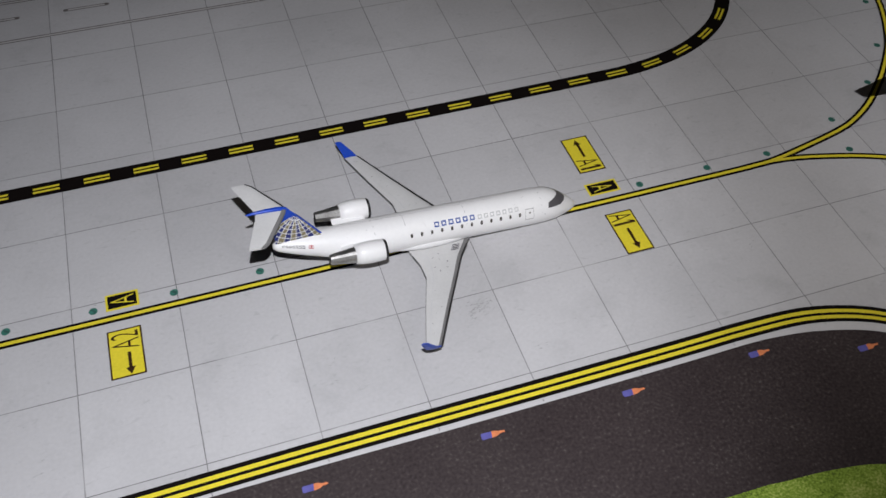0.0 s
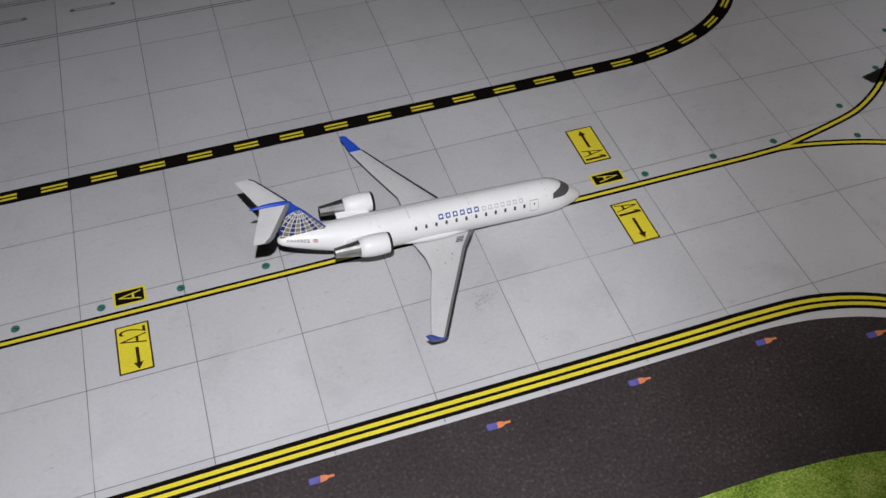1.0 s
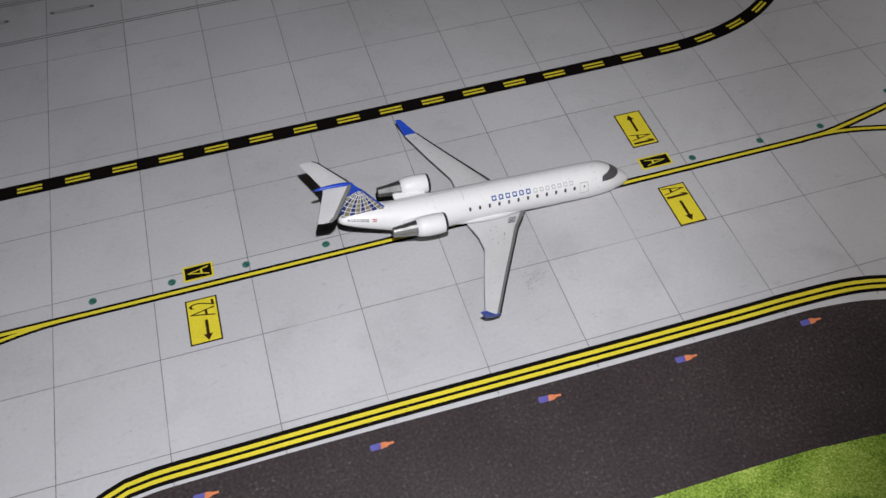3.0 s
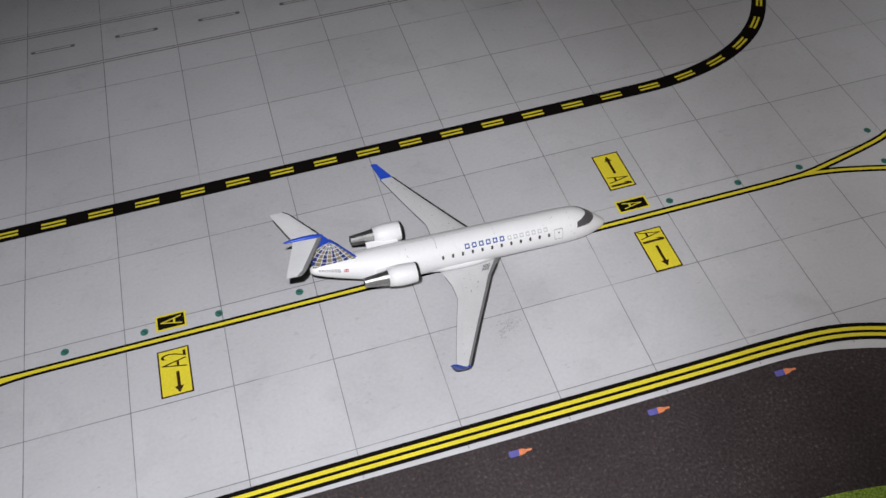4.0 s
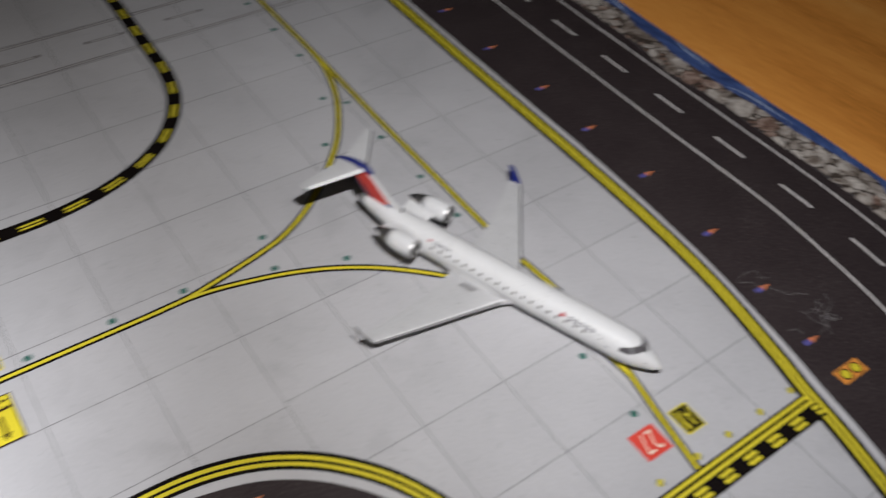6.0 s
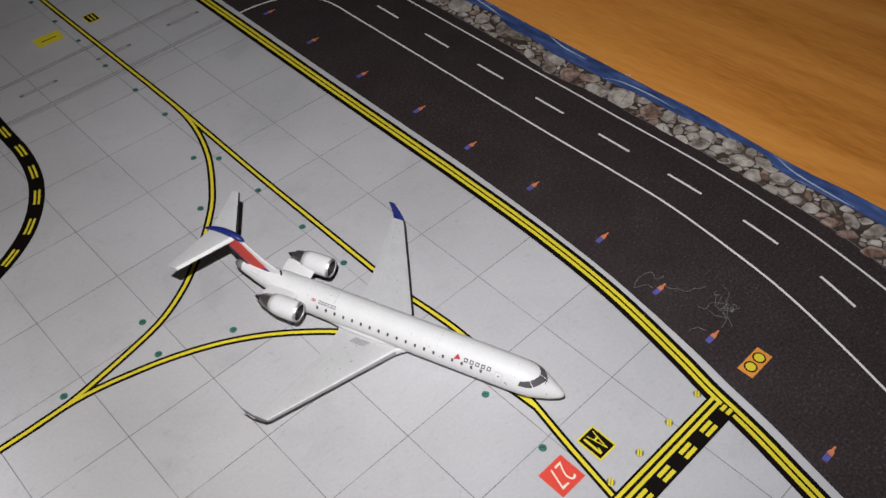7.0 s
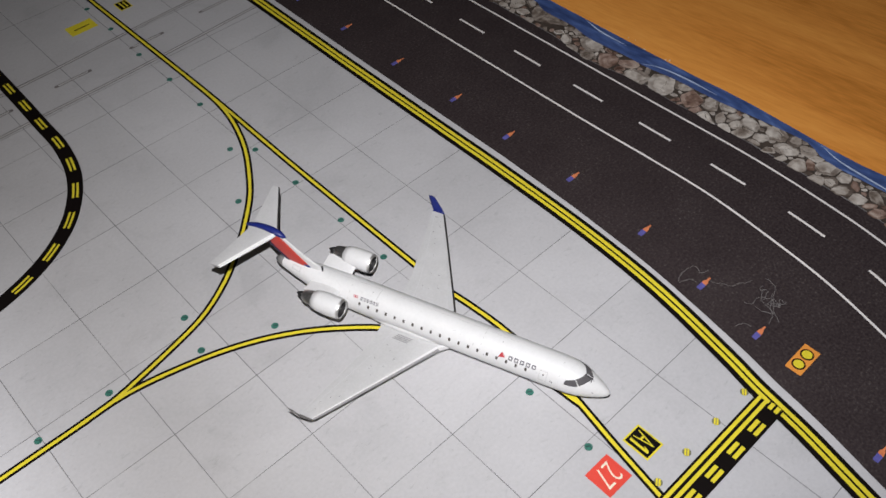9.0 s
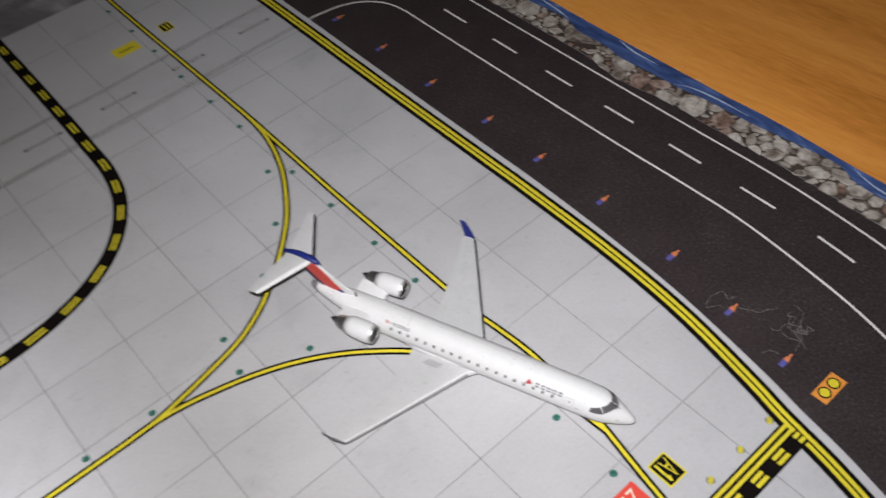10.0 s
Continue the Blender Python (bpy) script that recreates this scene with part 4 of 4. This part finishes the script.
        loft(b, [[(ex + s, side * ey + r * k * math.cos(radians(d)), ez + r * k * math.sin(radians(d))) for d in range(0, 360, 30)] for s, k in ((0.02, 0.03), (0.035, 0.14), (0.052, 0.2))])
        smooth(part("spinner", b, METAL, engine))
        b = bmesh.new()
        loft(b, [[(ex + s, side * ey + r * k * math.cos(radians(d)), ez + r * k * math.sin(radians(d))) for d in range(0, 360, 24)] for s, k in ((nl - 0.01, 0.78), (nl + cl * 0.45, 0.62), (nl + cl * spec["cone_cut"], 0.48))])
        part("exhaust", b, BURNT, engine, "dull bare metal exhaust")
        b = bmesh.new()
        loft(b, [[(ex + s, side * ey + r * k * math.cos(radians(d)), ez + r * k * math.sin(radians(d))) for d in range(0, 360, 20)] for s, k in ((nl + cl * spec["cone_cut"] - 0.004, spec["plug"]), (nl + cl * (spec["cone_cut"] + 1) / 2, spec["plug"] * 0.75), (nl + cl, 0.08))])
        smooth(part("exhaust_plug", b, DARK, engine))
        b = bmesh.new()
        loft(b, [section(ex + spec["pylon"][0], ex + nl + spec["pylon"][1], side * yy, zz, 0.055) for yy, zz in ((0.06, ez - 0.04), (ey - r * 0.55, ez))])
        part("pylon", b, spec["paint"], engine)

        # tailplane, its far half set slightly askew
        stab_at = [(le + (spec["stab_skew"] * y / 0.6 if side < 0 else 0), te + (spec["stab_skew"] * 0.4 * y / 0.6 if side < 0 else 0), y * (1 + side * spec["stab_skew"]), z, th) for le, te, y, z, th in spec["stab"]]
        b = bmesh.new()
        loft(b, [section(le, te, side * y, z, th) for le, te, y, z, th in stab_at])
        stab = part("tailplane", b, spec["wing_mat"], root, "pale tailplane")
        b = bmesh.new()
        rings = []
        for le, te, y, z, th in stab_at:
            rings.append([(le - 0.004, side * y, z), (le + 0.004, side * y, z + th * 0.5), (le + (spec["stab_edge"] if side > 0 else 0.014), side * y, z + th * 0.66), (le + (spec["stab_edge"] if side > 0 else 0.014), side * y, z - th * 0.6), (le + 0.003, side * y, z - th * 0.5)])
        loft(b, rings)
        part("leading_edge", b, spec["stab_edge_mat"] if side > 0 else DARK, stab)

    # fin and bullet
    b = bmesh.new()
    loft(b, [section(le, te, 0, z, th, vertical=True) for le, te, z, th in spec["fin"]])
    fin = part("fin", b, spec["fin_mat"], root, spec["fin_label"])
    b = bmesh.new()
    loft(b, [section(le, te, 0, z, th, vertical=True) for le, te, z, th in spec["dorsal"]])
    part("fin_root", b, spec["paint"], root)
    b = bmesh.new()
    f0, f1, fz, fr, hump = spec["bullet"]
    loft(b, [[(f0 + (f1 - f0) * f, fr * k * math.cos(radians(d)), fz + fr * 0.8 * k * math.sin(radians(d)) + hump * math.sin(math.pi * min(1, f * 1.05)) ** 0.8) for d in range(0, 360, 24)] for f, k in ((0, 0.12), (0.05, 0.6), (0.14, 0.95), (0.3, 1.0), (0.5, 0.92), (0.7, 0.78), (0.85, 0.66), (0.94, 0.5), (1.0, 0.15))])
    smooth(part("tail_bullet", b, spec["winglet_mat"], root))
    spec["decor"](root, body, fin)

    # shut lines along and round the skin
    seams = [(1.0, 2.35, 101, 101.9), (L - 1.3, L - 0.62, 104, 105.2), (L - 1.3, L - 1.294, 60, 104), (0.50, 0.506, 20, 160), (L - 0.98, L - 0.974, 8, 150), (1.35, 1.356, 30, 150)]
    for s0, s1, d0, d1 in seams:
        b = bmesh.new()
        patch(b, body, s0, s1, 180 - d0, 180 - d1, 0.0012, 10, 6)
        part("panel_line", b, SEAM, root)
    # cabin windows on both sides
    for deg_sign in (1, -1):
        for i in range(spec["windows"][2]):
            s = spec["windows"][0] + i * spec["windows"][1]
            d = spec["window_deg"][0] + (spec["window_deg"][1] - spec["window_deg"][0]) * i / spec["windows"][2]
            d = d if deg_sign > 0 else 180 - d
            b = bmesh.new()
            pill(b, body, s, d, 0.0125, 6.2)
            part("cabin_window", b, WINDOW, root)
    # windscreen: a curved band of panes round the nose, from the side up to the middle and down again
    outer, inner = spec["screen"]
    for side in (1, -1):
        for f0, f1 in spec["screen_cuts"]:
            b = bmesh.new()
            n, w = 8, 4
            g = []
            for j in range(n + 1):
                f = f0 + (f1 - f0) * j / n
                (sa, da), (sb, db) = lerp_along(outer, f), lerp_along(inner, f)
                row = []
                for i in range(w + 1):
                    d = da + (db - da) * i / w
                    row.append(b.verts.new(body.point(sa + (sb - sa) * i / w, d if side > 0 else 180 - d, 0.0022)))
                g.append(row)
            for p, q in zip(g, g[1:]):
                for i in range(w):
                    b.faces.new((p[i], q[i], q[i + 1], p[i + 1]))
            part("windscreen_pane", b, GLASS, root, "smoked grey windscreen")
    # door outline
    for deg, side in ((22, 1), (158, -1)):
        s0, s1 = spec["door"]
        for x0, x1, e0, e1 in ((s0, s0 + 0.004, -16, 18), (s1, s1 + 0.004, -16, 18), (s0, s1, 17, 19), (s0, s1, -17, -15)):
            b = bmesh.new()
            patch(b, body, x0, x1, deg + e0 * side, deg + e1 * side, 0.0015, 1, 3)
            part("door_line", b, SEAM_DARK if spec["winglet_mat"] is BLUE else SEAM, root)
    b = bmesh.new()
    pill(b, body, (spec["door"][0] + spec["door"][1]) / 2, 152, 0.008, 2.6)
    part("door_window", b, WINDOW, root)
    # wheels under nose and wings
    for s, y in spec["wheels"]:
        b = bmesh.new()
        r = 0.03
        for o in (-0.025, 0.025):
            v = [[b.verts.new((s + r * math.cos(radians(d)), y + o + w, r + r * math.sin(radians(d)))) for d in range(0, 360, 30)] for w in (-0.012, 0.012)]
            for i in range(12):
                j = (i + 1) % 12
                b.faces.new((v[0][i], v[0][j], v[1][j], v[1][i]))
            b.faces.new(v[0]), b.faces.new(v[1])
        wheel = part("wheels", b, RUBBER, root)
        b = bmesh.new()
        box(b, s - 0.008, y - 0.012, r, s + 0.008, y + 0.012, spec["zc"] - 0.1)
        part("strut", b, METAL, wheel)
    return root


def bars_on(root, body, s_start, step, count, width, deg, h, mat, slope=0.0):
    """A word on the near side as one plain open rectangle for each character."""
    for i in range(count):
        s = s_start - i * step
        d = 180 - deg - slope * i
        b = bmesh.new()
        t, w2 = 0.23 * width, 0.5 * width
        for s0, s1, d0, d1 in ((s - w2, s - w2 + t, -0.5, 0.5), (s + w2 - t, s + w2, -0.5, 0.5), (s - w2, s + w2, 0.24, 0.5), (s - w2, s + w2, -0.5, -0.24)):
            patch(b, body, s0, s1, d + d0 * h, d + d1 * h, 0.0018 if s1 - s0 < 0.5 * width else 0.0021, 1, 2)
        part("lettering_bar", b, mat, root)


def decor_blue(root, body, fin):
    """Blue and pale grey lettering bars, and a net of pale lines with tan cells on the fin."""
    bars_on(root, body, 1.672, 0.077, 6, 0.050, 47.5, 16, INK_BLUE)
    bars_on(root, body, 1.205, 0.0685, 7, 0.044, 46, 14, INK_GREY)
    bars_on(root, body, 3.20, 0.031, 7, 0.022, 36, 17, INK_DARK, -1.0)
    bars_on(root, body, 2.955, 0.022, 2, 0.022, 30, 15, INK_RED)
    # bare specks of wear on the skin
    rg = random.Random(21)
    for _ in range(14):
        b = bmesh.new()
        pill(b, body, rg.uniform(0.4, 2.9), 180 - rg.uniform(5, 85), rg.uniform(0.002, 0.007), rg.uniform(0.7, 2.0))
        part("speck", b, INK_GREY if rg.random() < 0.6 else INK_DARK, root)

    def spot(r, deg):
        deg = deg * (1.45 - 1.25 * r) if deg > 0 else deg
        return 3.066 + r * math.sin(radians(deg)), 0.823 - r * math.cos(radians(deg))

    def inside(p):
        lead = 2.836 + (p[1] - 0.54) * 0.815
        return 0.46 < p[1] and lead + 0.002 < p[0] < 3.27

    def cell(bm, y, r0, r1, d0, d1):
        pts = [spot(r0, d0), spot(r1, d0), spot(r1, d1), spot(r0, d1)]
        if all(inside(p) for p in pts):
            bm.faces.new([bm.verts.new((p[0], y, p[1])) for p in pts])

    step, ring_w = 0.058, 0.0085
    for side in (1, -1):
        back, tan, ring = bmesh.new(), bmesh.new(), bmesh.new()
        for k in range(7):
            r0 = 0.012 + step * k
            for i in range(36):
                d = -40 + 2.5 * i
                for f in range(4):
                    q0, q1 = r0 + step * f / 4, r0 + step * (f + 1) / 4
                    cell(back, side * 0.0216, q0, q1, d, d + 2.5)
                    if (i // 4) % 2 == 0 and k > 0:
                        cell(tan, side * 0.0222, q0, q1, d, d + 2.5)
                cell(ring, side * 0.0232, r0 + step - ring_w, r0 + step, d, d + 2.5)
        for i in range(0, 40, 4):
            for k in range(28):
                r = 0.012 + 0.0145 * k
                half = min(2.0, 0.0028 / r * 57.3)
                cell(ring, side * 0.0236, r, r + 0.0145, -40 + 2.5 * i - half, -40 + 2.5 * i + half)
        for bmx, m in ((back, NAVY), (tan, GOLD), (ring, WHITE_LINE)):
            part("fin_pattern", bmx, m, fin)


def decor_red(root, body, fin):
    """A small red triangle, dark lettering bars, red panels and a dark slot on the white fin, and a grey tail tip."""
    b = bmesh.new()
    rows = []
    for k in range(6):
        f = k / 5.5
        lo, hi = (1.152 - 0.032 * f, 31 + 21 * f), (1.078 + 0.042 * f, 37 + 15 * f)
        rows.append([b.verts.new(body.point(lo[0] + (hi[0] - lo[0]) * j / 3, 180 - lo[1] - (hi[1] - lo[1]) * j / 3, 0.003)) for j in range(4)])
    for p, q in zip(rows, rows[1:]):
        for j in range(3):
            b.faces.new((p[j], p[j + 1], q[j + 1], q[j]))
    part("triangle_mark", b, INK_RED, root)
    bars_on(root, body, 1.022, 0.063, 5, 0.042, 40, 14, INK_DARK)
    bars_on(root, body, 2.735, 0.037, 6, 0.024, 48, 11, INK_DARK)
    bars_on(root, body, 2.82, 0.024, 2, 0.024, 48, 9, INK_RED)
    rg = random.Random(22)
    for _ in range(14):
        b = bmesh.new()
        pill(b, body, rg.uniform(0.4, 3.3), 180 - rg.uniform(5, 85), rg.uniform(0.002, 0.006), rg.uniform(0.7, 1.8))
        part("speck", b, INK_GREY if rg.random() < 0.6 else INK_DARK, root)
    b = bmesh.new()
    loft(b, [section(le, te, 0, z, th, vertical=True) for le, te, z, th in ((3.30, 3.60, 0.44, 0.05), (3.30, 3.62, 0.545, 0.036), (3.47, 3.70, 0.63, 0.03), (3.70, 3.86, 0.81, 0.026))])
    part("fin_edge", b, PAINT_DIMMED, fin, "white front edge of the fin")
    # dark strip painted for the shaded gap along the fin's rear
    b = bmesh.new()
    loft(b, [section(le, te, 0, z, th, vertical=True) for le, te, z, th in ((3.655, 3.735, 0.45, 0.044), (3.80, 3.886, 0.58, 0.040), (3.955, 4.016, 0.725, 0.036), (4.03, 4.084, 0.80, 0.034))])
    part("rear_gap_strip", b, DARK_NAVY, fin, "dark navy strip for the shaded gap behind the fin")
    b = bmesh.new()
    for s0, s1, d0, d1 in ((3.52, 3.528, 38, 62), (3.62, 3.628, 38, 62), (3.52, 3.628, 36, 40), (3.52, 3.628, 60, 64)):
        patch(b, body, s0, s1, 180 - d0, 180 - d1, 0.0018, 1, 3)
    part("hatch_outline", b, INK_GREY, root)
    b = bmesh.new()
    loft(b, [section(le, te, 0, z, th, vertical=True) for le, te, z, th in ((3.36, 3.62, 0.45, 0.068), (3.43, 3.56, 0.51, 0.062))])
    part("fin_panel", b, NAVY, fin, "navy corner of the fin")
    # wiper cross at the foot of the windscreen
    for s0, s1, d0, d1 in ((0.172, 0.25, 82, 84.5), (0.196, 0.204, 66, 100)):
        b = bmesh.new()
        patch(b, body, s0, s1, 180 - d0, 180 - d1, 0.004, 1, 4)
        part("wiper", b, DARK, root)
    for s0, d0 in ((0.16, 20), (0.56, 12), (0.58, 15), (0.62, 33), (0.73, 27)):
        b = bmesh.new()
        pill(b, body, s0, 180 - d0, 0.007, 2.0)
        part("speck", b, INK_DARK if s0 < 0.6 else INK_GREY, root)
    b = bmesh.new()
    loft(b, [section(3.272, 3.292, 0, z, th, vertical=True) for z, th in ((0.44, 0.036), (0.55, 0.03))])
    part("fin_slot", b, DARK, fin)
    b = bmesh.new()
    L = body.L
    loft(b, [[body.point(s, d, 0.002) for d in range(0, 360, 20)] for s in (L - 0.10, L - 0.07, L - 0.04, L)])
    smooth(part("tail_tip", b, EDGE_GREY, root, "dull grey tail tip"))


BLUE_SPEC = dict(
    paint=PAINT, pylon=(0.07, 0.10),
    length=3.29, zc=0.306, radius=0.194, rise=0.05, drop=0.02,
    wing=[(1.20, 1.98, 0.02, 0.145, 0.075), (1.35, 1.935, 0.22, 0.15, 0.07), (1.46, 1.90, 0.36, 0.153, 0.06), (1.565, 1.90, 0.54, 0.155, 0.05), (1.80, 2.05, 0.94, 0.16, 0.038), (2.04, 2.195, 1.36, 0.167, 0.026)],
    edge_w=0.028, grille_mat=INK_DARK, wing_mat=WING, stab_skew=0.0, edge_mat=EDGE_GREY, grille=(1.43, 0.215, 0.08, 4, 0.02), lip_mat=DARK,
    winglet_h=0.188, winglet_sweep=0.17, winglet_mat=BLUE, winglet_label="bright blue upturned wing tip",
    engine=(2.26, 0.295, 0.425, 0.105, 0.305, 0.25), cone_cut=0.97, plug=0.3,
    stab=[(3.15, 3.43, 0.0, 0.90, 0.04), (3.17, 3.44, 0.05, 0.90, 0.04), (3.38, 3.56, 0.38, 0.891, 0.026), (3.43, 3.57, 0.42, 0.89, 0.02)], stab_edge=0.035, stab_edge_mat=EDGE_GREY,
    fin=[(2.76, 3.22, 0.44, 0.05), (2.836, 3.27, 0.54, 0.042), (3.135, 3.43, 0.91, 0.036)], dorsal=[(2.6, 3.1, 0.42, 0.06), (2.74, 3.1, 0.48, 0.052)], fin_mat=BLUE, fin_label="blue fin with a net of pale lines",
    bullet=(3.13, 3.52, 0.911, 0.023, 0.014), decor=decor_blue, windows=(0.762, 0.1075, 12), window_deg=(26, 28), door=(0.60, 0.695), gear=1.75, wheels=((1.75, 0.17), (1.75, -0.17)),
    screen=([(0.43, 31), (0.335, 33), (0.255, 40), (0.20, 57), (0.178, 74), (0.17, 90)], [(0.42, 49), (0.375, 55), (0.332, 64), (0.30, 74), (0.284, 83), (0.278, 90)]), screen_cuts=((0, 0.995),),
)
RED_SPEC = dict(
    paint=PAINT_DIMMED, pylon=(0.15, 0.17),
    length=3.87, zc=0.296, radius=0.186, rise=0.042, drop=-0.004,
    wing=[(1.60, 2.56, 0.02, 0.165, 0.075), (1.79, 2.48, 0.22, 0.175, 0.07), (1.98, 2.49, 0.55, 0.195, 0.05), (2.27, 2.59, 1.05, 0.215, 0.038), (2.535, 2.69, 1.50, 0.235, 0.026)],
    edge_w=0.010, grille_mat=GRILLE, wing_mat=WING_COOL, stab_skew=0.055, edge_mat=EDGE_GLINT, grille=(2.08, 0.235, 0.175, 4, 0.02), lip_mat=METAL,
    winglet_h=0.17, winglet_sweep=0.15, winglet_mat=NAVY, winglet_label="navy upturned wing tip",
    engine=(2.85, 0.34, 0.44, 0.115, 0.34, 0.21), cone_cut=0.62, plug=0.34,
    stab=[(3.79, 4.12, 0.0, 0.845, 0.04), (3.81, 4.12, 0.06, 0.845, 0.04), (4.075, 4.205, 0.615, 0.855, 0.024)], stab_edge=0.03, stab_edge_mat=WHITE_LINE,
    fin=[(3.34, 3.73, 0.45, 0.060), (3.50, 3.88, 0.58, 0.054), (3.645, 4.01, 0.725, 0.048), (3.74, 4.08, 0.81, 0.042)], dorsal=[(3.24, 3.70, 0.39, 0.07), (3.28, 3.66, 0.46, 0.052)], fin_mat=RED, fin_label="red fin with a white front edge",
    bullet=(3.69, 4.20, 0.825, 0.04, 0.06), decor=decor_red, windows=(0.845, 0.1056, 19), window_deg=(24, 29), door=(0.62, 0.70), gear=2.35, wheels=((0.42, 0.0), (2.35, 0.17), (2.35, -0.17)),
    screen=([(0.445, 22), (0.37, 23.5), (0.31, 29), (0.25, 50), (0.212, 72), (0.195, 90)], [(0.437, 38), (0.40, 42), (0.355, 49), (0.31, 62), (0.285, 76), (0.275, 90)]), screen_cuts=((0, 0.43), (0.45, 0.985)),
)
airliner("model_airplane", "white model airliner with blue wing tips and patterned fin", (5.235, 0.785), 1.5, 5.0, 2.1, BLUE_SPEC)
airliner("model_airplane", "white model airliner with a red and navy tail", (11.363, -2.783), -68.65, 1.1, 0, RED_SPEC)


# ---- lint and scuffs on the mat ----
FIBRE = material("pale_lint", (0.21, 0.198, 0.193), 0.8)


def fibre(bm, pts, r, seed):
    """One thin wandering thread."""
    rg = random.Random(seed)
    line = curve_points(pts, 0.02)
    line = [p + Vector((rg.uniform(-1, 1), rg.uniform(-1, 1), 0)) * 0.006 for p in line]
    prev = None
    for i, p in enumerate(line):
        d = (line[min(i + 1, len(line) - 1)] - line[max(i - 1, 0)]).normalized()
        nrm = Vector((-d.y, d.x, 0)) * r
        z = 0.012 + 0.008 * math.sin(i * 0.7 + seed)
        ring = [bm.verts.new((p + nrm).to_tuple()[:2] + (z,)), bm.verts.new((p.x, p.y, z + r)), bm.verts.new((p - nrm).to_tuple()[:2] + (z,))]
        if prev:
            bm.faces.new((prev[0], ring[0], ring[1], prev[1]))
            bm.faces.new((prev[1], ring[1], ring[2], prev[2]))
        prev = ring


LOOSE = [[(13.146, -2.33), (13.239, -2.287), (13.424, -2.294), (13.474, -2.324), (13.431, -2.419), (13.522, -2.47)], [(13.135, -2.338), (13.248, -2.385), (13.296, -2.478)], [(13.412, -2.573), (13.457, -2.668), (13.52, -2.774), (13.617, -2.832), (13.741, -2.897)]]
KNOT = [[(13.883, -3.0), (13.857, -3.126), (13.716, -3.192), (13.544, -3.314), (13.46, -3.427)], [(13.422, -3.013), (13.469, -3.078), (13.606, -3.084), (13.671, -3.185)], [(13.465, -3.128), (13.472, -3.243), (13.522, -3.328), (13.568, -3.157)], [(13.37, -3.356), (13.486, -3.328), (13.582, -3.243), (13.754, -3.156)], [(13.087, -3.131), (13.179, -3.176), (13.216, -3.258)]]
rg = random.Random(5)
for _ in range(5):
    x, y = rg.uniform(13.5, 13.75), rg.uniform(-3.3, -3.08)
    KNOT.append([(x + rg.uniform(-0.1, 0.1), y + rg.uniform(-0.09, 0.09)) for _ in range(4)])
for threads in (LOOSE, KNOT):
    b = bmesh.new()
    for k, pts in enumerate(threads):
        fibre(b, pts, 0.0023, k + 1)
    bmesh.ops.scale(b, vec=(T, T, T), verts=b.verts[:])
    tagged(part("lint_tuft", b, FIBRE), "thin pale tuft of lint on the dark mat", "lint", "lint on the mat")


def scuff(x, y, w, h, n, seed):
    """Small grey scuff strokes printed off onto the mat."""
    rg = random.Random(seed)
    b = bmesh.new()
    for k in range(n):
        cx, cy = x + rg.gauss(0, w), y + rg.gauss(0, h)
        a, l, t = rg.uniform(-0.6, 0.9), rg.uniform(0.006, 0.028), rg.uniform(0.002, 0.006)
        ca, sa = math.cos(a), math.sin(a)
        plate(b, [(cx + px * l * ca - py * t * sa, cy + px * l * sa + py * t * ca) for px, py in ((-1, 0), (-0.3, -1), (1, -0.3), (0.4, 1))], Z2 + 0.00001 + k * 0.0000007)
    part("scuff", b, SCUFF, mat_sheet)


SCUFF = material("grey_scuff", (0.33, 0.325, 0.33), 0.55, vary=0.2, scale=20)
scuff(3.84, -0.13, 0.05, 0.03, 30, 1)
scuff(3.73, -0.21, 0.05, 0.03, 30, 3)
scuff(3.78, -0.18, 0.09, 0.05, 18, 4)
scuff(4.2, -0.75, 0.03, 0.03, 4, 2)
for k in range(26):
    rr = random.Random(100 + k)
    scuff(rr.uniform(-1, 12.5), rr.uniform(-0.9, 2.5), 0.05, 0.05, rr.randint(1, 4), 200 + k)

# ---- pale crumbs on the table along the mat's edge ----
CRUMB = material("pale_crumb", (0.72, 0.60, 0.44), 0.6, vary=0.15)
rg = random.Random(31)
for _ in range(15):
    y = rg.uniform(0.2, 4.6)
    x = x_at([Vector((*p, 0)) for p in EAST], y) + abs(rg.gauss(0.03, 0.07)) + 0.02
    r = rg.uniform(0.007, 0.021)
    b = bmesh.new()
    bmesh.ops.create_icosphere(b, subdivisions=1, radius=r * T)
    for v in b.verts:
        v.co = Vector((v.co.x * rg.uniform(0.8, 1.6), v.co.y * rg.uniform(0.6, 1.1), v.co.z * 0.6))
    ob = tagged(part("crumb", b, CRUMB), "pale dry crumb on the wooden table beside the mat", "crumb", "crumbs beside the mat")
    ob.location = (x * T, y * T, -0.001 + r * T * 0.45)
    ob.rotation_euler = (0, 0, rg.uniform(0, 3))
